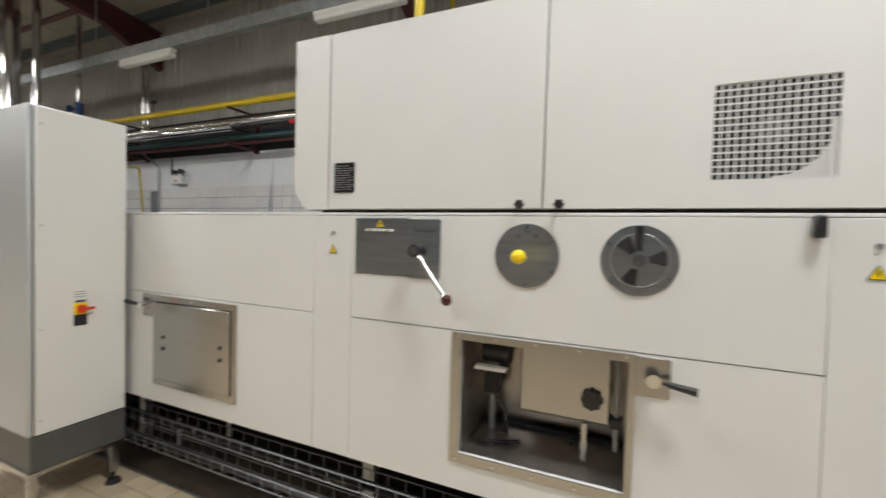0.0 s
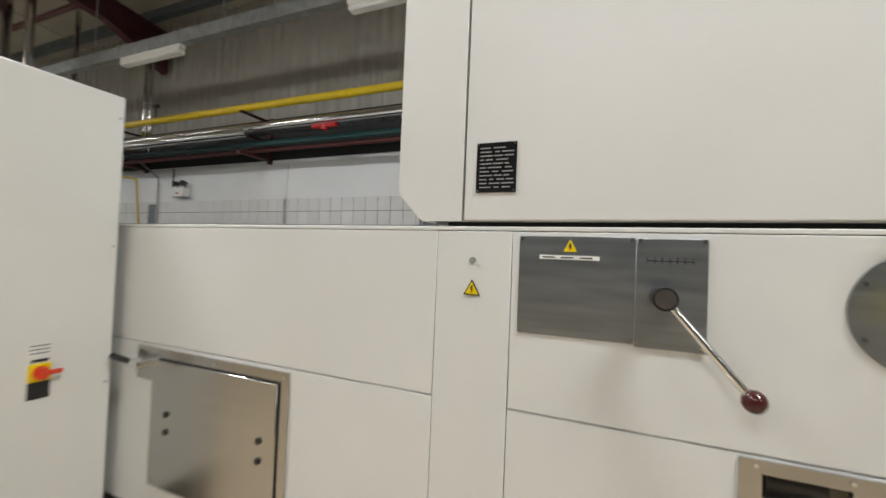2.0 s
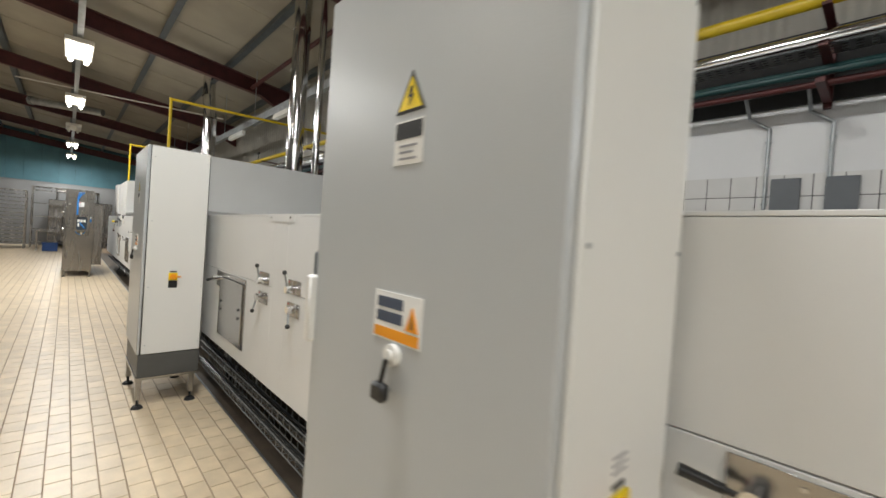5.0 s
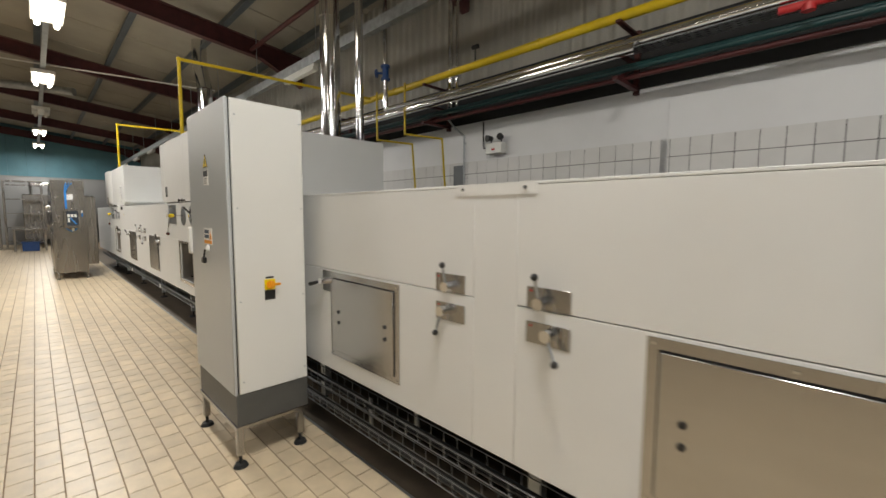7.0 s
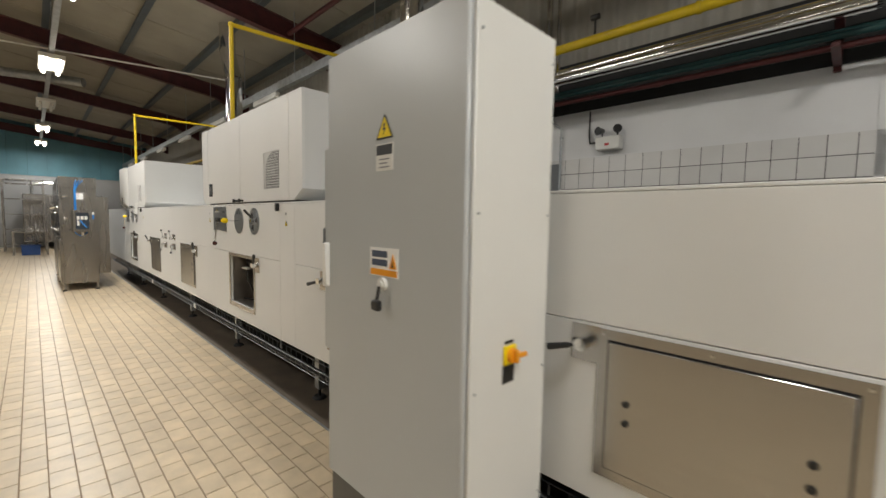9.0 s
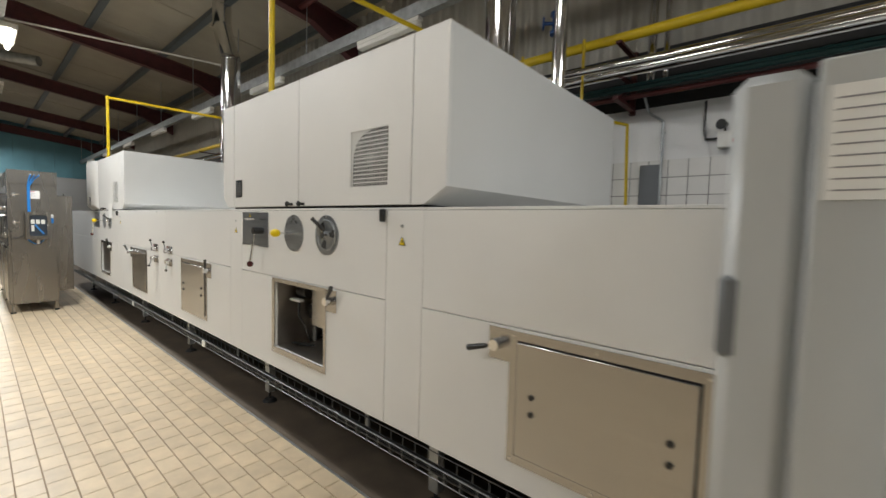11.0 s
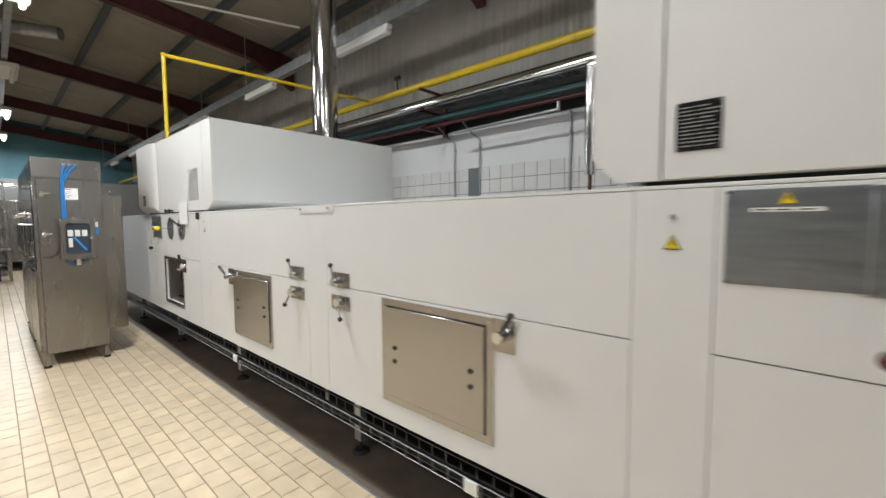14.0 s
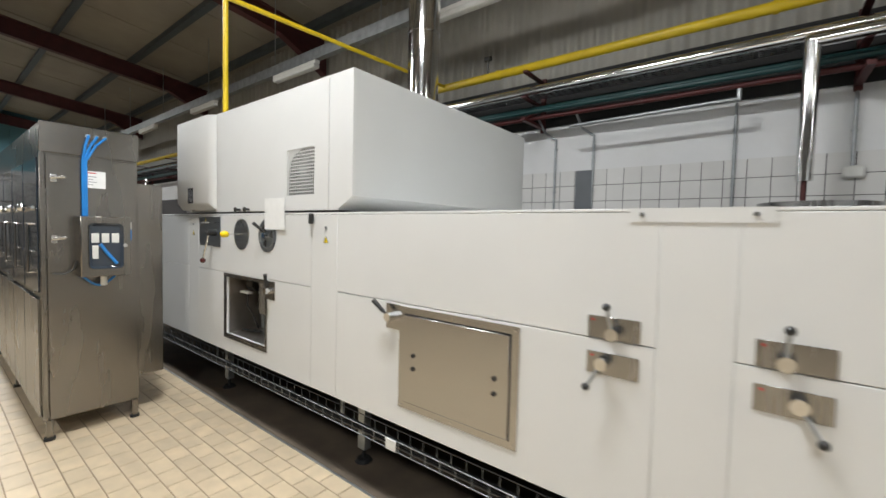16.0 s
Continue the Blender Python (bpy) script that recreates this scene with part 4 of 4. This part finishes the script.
# lamps -------------------------------------------------------------------------------
for lamp_row_y, row in LAMP_ROWS:
    tr = thing("lamp_trunking", X0, lamp_row_y, 0, "grey cable trunking carrying the hall lamps", "trunking")
    part("channel", boxm(0.5, X1 - X0 - 0.5, -0.05, 0.05, LAMP_Z + 0.16, LAMP_Z + 0.24), DULL, tr)
    xx = 2.2
    while xx < X1 - X0:
        part("hanger", rodm((xx, 0, LAMP_Z + 0.24), (xx, 0, roof_z(lamp_row_y) - 0.01), 0.012, 6), DULL, tr)
        xx += 6.0
    for lx, share in row:
        lp = thing("hall_lamp", lx, lamp_row_y, LAMP_Z, "white twin fluorescent hall lamp under the roof", "lamp", "hall lamps")
        part("housing", boxm(-0.65, 0.65, -0.24, 0.24, 0.02, 0.12, 0.01), FIXWHITE, lp)
        part("stem", boxm(-0.05, 0.05, -0.05, 0.05, 0.12, 0.165), DULL, lp)
        for ty in (-0.14, 0.14):
            part("tube", rodm((-0.62, ty, -0.03), (0.62, ty, -0.03), 0.045, 12), FIXWHITE if share == 0 else GLOW, lp, "fluorescent tube")
# unlit battens along the wall
TRUNK_Y = 4.3
ts = thing("wall_side_trunking", X0, TRUNK_Y, 0, "galvanised lighting trunking along the wall side", "trunking")
bm = boxm(0.2, X1 - X0 - 0.2, -0.05, 0.05, 4.56, 4.58)
box(bm, 0.2, X1 - X0 - 0.2, 0.05, 0.056, 4.56, 4.74)
box(bm, 0.2, X1 - X0 - 0.2, -0.056, -0.05, 4.56, 4.74)
part("channel", bm, DULL, ts)
xx = 0.3
while xx < X1 - X0:
    part("hanger", rodm((xx, 0, 4.58), (xx, 0, roof_z(TRUNK_Y) - 0.01), 0.010, 6), DULL, ts)
    xx += 3.0
for bx in (-35.0, -31.0, -27.0, -23.0, -19.0, -15.3, -11.4, -6.2, -1.9, 2.5):
    bt = thing("batten_lamp", bx, TRUNK_Y, 4.56, "unlit white fluorescent batten below the trunking", "lamp", "batten lamps")
    part("housing", boxm(-0.7, 0.7, -0.05, 0.05, -0.06, -0.001, 0.006), FIXWHITE, bt)
    part("diffuser", boxm(-0.68, 0.68, -0.06, 0.06, -0.135, -0.06, 0.015), FIXWHITE, bt, "white plastic diffuser")

# pipes along the wall -------------------------------------------------------------------
yp = thing("gas_pipe", X0, 4.95, 0, "thick yellow gas main along the wall", "pipe")
part("main", rodm((0.1, 0, 3.80), (X1 - X0 - 0.1, 0, 3.80), 0.055, 16), YELLOWP, yp)
xx = 2.0
while xx < X1 - X0:
    part("coupling", rodm((xx - 0.02, 0, 3.80), (xx + 0.02, 0, 3.80), 0.065, 16), YELLOWP, yp)
    xx += 3.0
for vx in (-15.18, -7.1):
    part("vent_valve", pipe(rodm((vx - X0 - 0.05, 0, 4.06), (vx - X0 + 0.05, 0, 4.06), 0.035, 12), [(vx - X0, 0, 3.85), (vx - X0, 0, 4.06)], 0.014, 8), BLACK, yp, "small black vent valve")
part("riser", pipe(bmesh.new(), [(-0.885 - X0, 0, 3.80), (-0.885 - X0, 0, roof_z(4.95) - 0.23)], 0.028, 12), YELLOWP, yp, "yellow riser to the roof")
sp = thing("steam_pipe", X0, 4.92, 0, "polished insulated pipe along the wall", "pipe")
part("main", rodm((0.1, 0, 3.47), (X1 - X0 - 0.1, 0, 3.47), 0.06, 18), CHROME, sp)
tx = -11.73 - X0
part("branch", pipe(bmesh.new(), [(tx + 7.0, -0.12, 3.36), (tx, -0.12, 3.36), (tx, -0.10, 2.14)], 0.062, 18), CHROME, sp, "polished branch pipe with drop leg")
part("valve", pipe(bmesh.new(), [(tx, -0.10, 2.14), (tx, -0.10, 1.80)], 0.022, 10), REDPIPE, sp, "red drop valve")
for dz, dy, r, mat, nm, lab in ((3.24, 0.12, 0.032, GREEN, "water_pipe", "dark green water pipe along the wall"), (3.30, 0.22, 0.028, GREEN, "water_pipe", "dark green water pipe along the wall"),
                                (3.17, 0.20, 0.03, REDPIPE, "sprinkler_pipe", "dark red pipe along the wall")):
    pp = thing(nm, X0, 4.92, 0, lab, "pipe")
    part("main", rodm((0.1, dy, dz), (X1 - X0 - 0.1, dy, dz), r, 12), mat, pp)
    xx = 1.0
    while xx < X1 - X0:
        part("coupling", rodm((xx - 0.03, dy, dz), (xx + 0.03, dy, dz), r * 1.25, 12), mat, pp)
        xx += 3.4
ct = thing("cable_tray", X0, 5.1, 0, "perforated galvanised cable tray behind the pipes", "cable tray")
bm = bmesh.new()
L = X1 - X0
for k in range(5):
    box(bm, 0.1, L - 0.1, 0.0 + k * 0.06, 0.028 + k * 0.06, 3.50, 3.503)
xx = 0.1
while xx < L - 0.2:
    box(bm, xx, xx + 0.045, 0.03, 0.268, 3.4965, 3.4995)
    xx += 0.09
box(bm, 0.1, L - 0.1, -0.004, 0.0, 3.50, 3.56)
part("tray", bm, DULL, ct)
part("cables", rod(rodm((0.1, 0.05, 3.53), (L - 0.1, 0.05, 3.53), 0.02, 8), (0.1, 0.12, 3.53), (L - 0.1, 0.12, 3.53), 0.024, 8), BLACK, ct, "black cables in the tray")
# added black sheet that stands in for the shadow band behind the pipes
structure("rack_shade_sheet", boxm(X0, X1, YW - 0.03, YW - 0.013, 3.12, 3.80), DARK, "black sheet standing in for shade behind the pipe rack")
k = 0
for k in range(-8, 4):
    x = -4.9 + k * 3.2 - 0.05
    if x < X0 or x > X1:
        continue
    br = thing("pipe_bracket", x, 5.0, 0, "dark red steel pipe bracket on the wall", "bracket", "pipe brackets")
    part("arm", boxm(-0.03, 0.03, -0.16, 0.5, 3.38, 3.405), REDPIPE, br)
    part("arm", boxm(-0.03, 0.03, -0.16, 0.5, 3.09, 3.13), REDPIPE, br)
    part("arm", boxm(-0.03, 0.03, -0.14, 0.5, 3.715, 3.742), REDPIPE, br)
    part("upright", boxm(-0.03, 0.03, 0.44, 0.5, 3.05, 3.80), REDPIPE, br)
    part("brace", rodm((0, -0.1, 3.11), (0, 0.42, 3.37), 0.02, 8), REDPIPE, br)
single("red_valve", rod(rodm((-3.55, 4.86, 3.36), (-3.15, 4.86, 3.36), 0.035, 12), (-3.35, 4.86, 3.36), (-3.35, 4.86, 3.30), 0.05, 12), INDIGO, "bright red isolation valve on the pipes", "valve")

single("ceiling_pipe", rodm((-20.6, -0.9, 5.98), (-17.4, 4.4, 5.40), 0.022, 8), FIXWHITE, "thin pale pipe slung under the roof", "pipe")
single("roof_tie", rodm((-13.75, 4.2, 5.60), (-7.85, 4.2, 5.62), 0.05, 10), REDPIPE, "dark red tie between the rafters", "roof tie")
single("roof_duct", rod(rodm((-23.1, -0.6, 5.80), (-21.8, 1.35, 5.62), 0.13, 16), (-23.1, -0.6, 5.80), (-23.16, -0.69, 5.81), 0.16, 16), DULL, "grey heater duct under the roof", "duct")

# conduits, boxes and emergency lamp on the wall
def conduit(x, z0, z1, kink, label, mat):
    ob = thing("conduit", x, YW - 0.03, 0, label, "conduit")
    pts = [(0, 0, z0), (0, 0, z1)]
    if kink:
        pts += [(kink, -0.02, z1 + 0.12), (kink, -0.25, 3.2)]
    part("tube", pipe(bmesh.new(), pts, 0.016, 10), mat, ob)
    zz = z0 + 0.4
    while zz < z1:
        part("clip", boxm(-0.022, 0.022, -0.002, 0.028, zz - 0.012, zz + 0.012), DULL, ob)
        zz += 0.6
    return ob


for x in (-14.36, -13.83, -2.156, -1.70, -7.80):
    conduit(x, 1.2, 2.93, -0.16, "grey steel conduit dropping to a box", DULL)
conduit(-12.29, 1.2, 3.1, 0, "pale grey conduit on the wall", DULL)
conduit(-11.35, 2.28, 3.1, 0, "pale grey conduit on the wall", DULL)
for x, z1 in ((-13.94, 2.475), (-2.00, 2.44), (-1.61, 2.44), (-7.92, 2.43)):
    single("junction_panel", boxm(x - 0.11, x + 0.11, YW - 0.05, YW - 0.013, 1.85, z1, 0.004), GREYBOX, "flat grey panel fixed to the tiled wall", "panel", "junction panels")
single("socket_box", boxm(-11.42, -11.26, YW - 0.07, YW - 0.012, 2.22, 2.34, 0.02), FIXWHITE, "white plastic socket box on the wall", "socket")
single("silver_rail", pipe(bmesh.new(), [(-12.25, 5.05, 3.12), (-12.25, 5.05, 3.02), (-14.0, 5.05, 2.98)], 0.022, 10), DULL, "thin grey pipe hung under the rack", "pipe")

em = thing("emergency_lamp", -7.08, 5.36, 2.55, "white twin-spot emergency lamp on the wall", "lamp")
part("case", boxm(-0.16, 0.16, 0.02, 0.155, 0.0, 0.17, 0.01), FIXWHITE, em)
part("indicator", boxm(-0.03, 0.03, 0.014, 0.02, 0.05, 0.08), INDIGO, em)
for s in (-1, 1):
    hd = part("spot_head", rodm((s * 0.10, 0.12, 0.26), (s * 0.13, 0.02, 0.25), 0.030, 16, 0.055), BLACK, em, "black spot head")
    part("stem", rodm((s * 0.10, 0.10, 0.17), (s * 0.10, 0.10, 0.25), 0.012, 8), BLACK, em)
part("lead", pipe(bmesh.new(), [(-0.17, 0.12, 0.12), (-0.28, 0.13, 0.12), (-0.30, 0.14, 0.22), (-0.30, 0.14, 0.55)], 0.012, 8), BLACK, em)

# flues and yellow feed pipes -----------------------------------------------------------
def flue(x, y, z0, bend, r, label):
    ob = thing("flue", x, y, 0, label, "flue", "flues")
    if bend:
        pts = [(0, 0, z0), (0, 0, 4.75), (-0.55, 0.05, 5.55), (-0.55, 0.05, roof_z(y) - 0.02)]
    else:
        pts = [(0, 0, z0), (0, 0, roof_z(y) - 0.02)]
    part("duct", smooth(pipe(bmesh.new(), pts, r, 24)), CHROME, ob, "polished spiral flue duct")
    zz = z0 + 0.5
    while zz < (4.3 if bend else 5.6):
        part("joint_band", rodm((0, 0, zz - 0.02), (0, 0, zz + 0.02), r * 1.05, 24), CHROME, ob)
        zz += 0.75
    if bend:
        for q in (1, 2):
            part("joint_band", rodm(Vector(pts[q]) - Vector((0, 0, 0.02)), Vector(pts[q]) + Vector((0, 0, 0.02)), r * 1.06, 24), CHROME, ob)
    return ob


flue(-15.12, 3.50, 2.585, True, 0.175, "polished steel flue rising from the hood")
flue(-8.85, 3.55, 2.585, False, 0.15, "polished steel flue rising from the hood")
flue(-8.28, 3.7, ZT, False, 0.06, "thin polished steel flue")
flue(2.0, 3.2, 2.585, False, 0.15, "polished steel flue rising from the hood")


def gas_feed(hx):
    ob = thing("gas_feed", hx, 1.75, 2.585, "yellow gas feed pipe rising from the hood", "pipe", "gas feeds")
    part("riser", pipe(bmesh.new(), [(0, 0, 0), (0, 0, 1.18), (0.15, 3.2, 1.22)], 0.024, 12), YELLOWP, ob)
    part("elbow", ball(bmesh.new(), (0, 0, 1.18), 0.034), YELLOWP, ob)


gas_feed(H3 + 0.33)
gas_feed(H2 + 0.33)
gas_feed(H1 + 0.45)
# pipework over the second hood
vp = thing("valve_pipe", -8.73, 4.52, 0, "polished drop pipe with blue valve", "pipe")
part("drop", pipe(bmesh.new(), [(0, 0, roof_z(4.52) - 0.01), (0, 0, 3.36), (1.2, 0.1, 3.36)], 0.04, 14), CHROME, vp)
bm = rodm((0, 0, 3.86), (0, 0, 4.06), 0.055, 14)
rod(bm, (0, 0, 3.84), (0, 0, 3.87), 0.08, 14)
rod(bm, (0, 0, 4.05), (0, 0, 4.08), 0.08, 14)
rod(bm, (0, 0, 3.96), (-0.12, -0.10, 3.96), 0.02, 10)
rod(bm, (-0.115, -0.09, 3.96), (-0.13, -0.10, 3.96), 0.07, 16)
part("valve", bm, BLUEV, vp, "blue shut-off valve")
for x, r in ((-7.9, 0.05), (-7.75, 0.03)):
    single("riser_pipe", pipe(bmesh.new(), [(x, 5.25, 3.3), (x, 5.25, 5.2), (x + 0.4, 5.25, 5.25)], r, 12), CHROME, "polished riser pipe by the wall", "pipe", "riser pipes")
for x in (-9.3, -8.5):
    single("gas_drop", pipe(bmesh.new(), [(x, 4.75, 3.8), (x, 4.75, 2.95), (x + 0.35, 5.3, 2.9), (x + 0.35, 5.45, 1.3)], 0.018, 10), YELLOWP, "thin yellow gas drop by the wall", "pipe", "gas drops")
# round drum lid on the oven behind the drop pipe
single("drum_lid", rod(rodm((-11.66, 4.5, 0.0), (-11.66, 4.5, 1.88), 0.36, 32), (-11.66, 4.5, 1.88), (-11.66, 4.5, 1.92), 0.39, 32), STEELX, "round stainless drum behind the oven", "drum")

# wire cable trays under the oven -----------------------------------------------------------
def basket_tray(x0, x1, y, z):
    ob = thing("wire_tray", x0, y, z, "galvanised wire basket tray slung under the oven", "cable tray", "wire trays")
    L = x1 - x0
    for dy, dz in ((0, 0.06), (0, 0.0), (0.05, 0.0), (0.10, 0.0), (0.10, 0.06)):
        part("long_wire", rodm((0, dy, dz), (L, dy, dz), 0.0035, 6), WIRE, ob)
    bm = bmesh.new()
    n = int(L / 0.10)
    for k in range(n):
        x = (k + 0.5) * 0.10
        rod(bm, (x, 0.0, 0.0), (x, 0.0, 0.06), 0.0035, 5)
        rod(bm, (x, 0.0, 0.0), (x, 0.10, 0.0), 0.0035, 5)
        rod(bm, (x, 0.10, 0.0), (x, 0.10, 0.06), 0.0035, 5)
    tagged(part("cross_wire_mesh", bm, WIRE, ob), kind="stuff")
    rng = random.Random(int(x0 * 7))
    for j in range(3):
        bm = bmesh.new()
        rod(bm, (0, 0.025 + 0.022 * j, 0.012), (L, 0.03 + 0.02 * j + rng.uniform(-0.01, 0.01), 0.014), 0.008, 8)
        part("cable", bm, BLACK, ob, "black cable lying in the tray")
    for k in range(int(L / 1.9)):
        part("hanger", boxm(0.9 + k * 1.9, 0.93 + k * 1.9, 0.105, 0.115, 0.0, 0.17), DULL, ob)


basket_tray(H3 - 2.5, X1 - 0.6, YF + 0.02, 0.365)
basket_tray(-6.0, X1 - 0.6, YF - 0.02, 0.24)
for x in (-13.6, -10.9, -2.2):
    single("white_clip", boxm(x - 0.04, x + 0.04, YF + 0.005, YF + 0.016, 0.365, 0.43, 0.004), FIXWHITE, "white plastic box clipped to the wire tray", "clip")

# wall tiles ---------------------------------------------------------------------------
TW, TH = 0.2115, 0.2115
bm = boxm(X0 + 6, X1, YW - 0.006, YW, 0.0, 2.479)
structure("wall_grout", bm, WGROUT, "grey grout between the wall tiles")
verts_tile = boxm(-TW / 2 + 0.004, TW / 2 - 0.004, -0.006, 0, -TH / 2 + 0.004, TH / 2 - 0.004)
tile_mesh = mesh_of("wall_tile", verts_tile, WTILE)
parent_wall = bpy.data.objects["wall_grout"]
rest = bmesh.new()
for r in range(0, 4):
    z = 2.275 + TH / 2 - r * TH
    x = -13.015 + TW / 2 - 22 * TW
    while x < X1 - 0.2:
        if r < 2 and (-15.5 < x < -10 or -8.6 < x < -1.2) and not any(abs(x - v) < 0.0 for v in ()):
            ob = new("wall_tile", tile_mesh)
            ob.parent = parent_wall
            ob.location = (x, YW - 0.006, z)
        else:
            box(rest, x - TW / 2 + 0.004, x + TW / 2 - 0.004, YW - 0.012, YW - 0.006, z - TH / 2 + 0.004, z + TH / 2 - 0.004)
        x += TW
ob = part("far_wall_tiles", rest, WTILE, parent_wall)
tagged(ob, "white glazed wall tiles", kind="stuff")

# floor tiles -----------------------------------------------------------------------------
FW, FL, GAP = 0.1256, 0.1905, 0.0032
floor_mesh = mesh_of("floor_tile", boxm(-FL / 2 + GAP, FL / 2 - GAP, -FW / 2 + GAP, FW / 2 - GAP, -0.006, 0.0, 0.0015), FTILE)
vs_all, fs_all = [], []
near = 0
Y_LINE = 0.085
for r in range(-48, 12):
    y = Y_LINE + (r + 0.5) * FW
    if y + FW / 2 > 1.60:
        continue
    x = -6.237 + FL / 2 - 155 * FL + (FL / 2 if r % 2 else 0)
    while x < X1 - 0.2:
        if near < 300 and (-15.9 < x < -14.0 and -0.3 < y or -7.2 < x < -6.2 and y > 0.1 or -5.5 < x < -4.6 and y > 0.9 or -2.0 < x < -1.0 and 0.9 < y):
            ob = new("floor_tile", floor_mesh)
            ob.parent = floor
            ob.location = (x, y, 0)
            near += 1
        else:
            x0, x1, y0, y1 = x - FL / 2 + GAP, x + FL / 2 - GAP, y - FW / 2 + GAP, y + FW / 2 - GAP
            k = len(vs_all)
            vs_all += [(x0, y0, -0.006), (x1, y0, -0.006), (x1, y1, -0.006), (x0, y1, -0.006), (x0 + 0.001, y0 + 0.001, 0), (x1 - 0.001, y0 + 0.001, 0), (x1 - 0.001, y1 - 0.001, 0), (x0 + 0.001, y1 - 0.001, 0)]
            fs_all += [(k + 4, k + 5, k + 6, k + 7), (k, k + 1, k + 5, k + 4), (k + 1, k + 2, k + 6, k + 5), (k + 2, k + 3, k + 7, k + 6), (k + 3, k, k + 4, k + 7)]
        x += FL
me = bpy.data.meshes.new("far_floor_tiles")
me.from_pydata(vs_all, [], fs_all)
me.materials.append(FTILE)
ob = tagged(new("far_floor_tiles", me), "beige quarry tiles in brick bond", kind="stuff")
ob.parent = floor
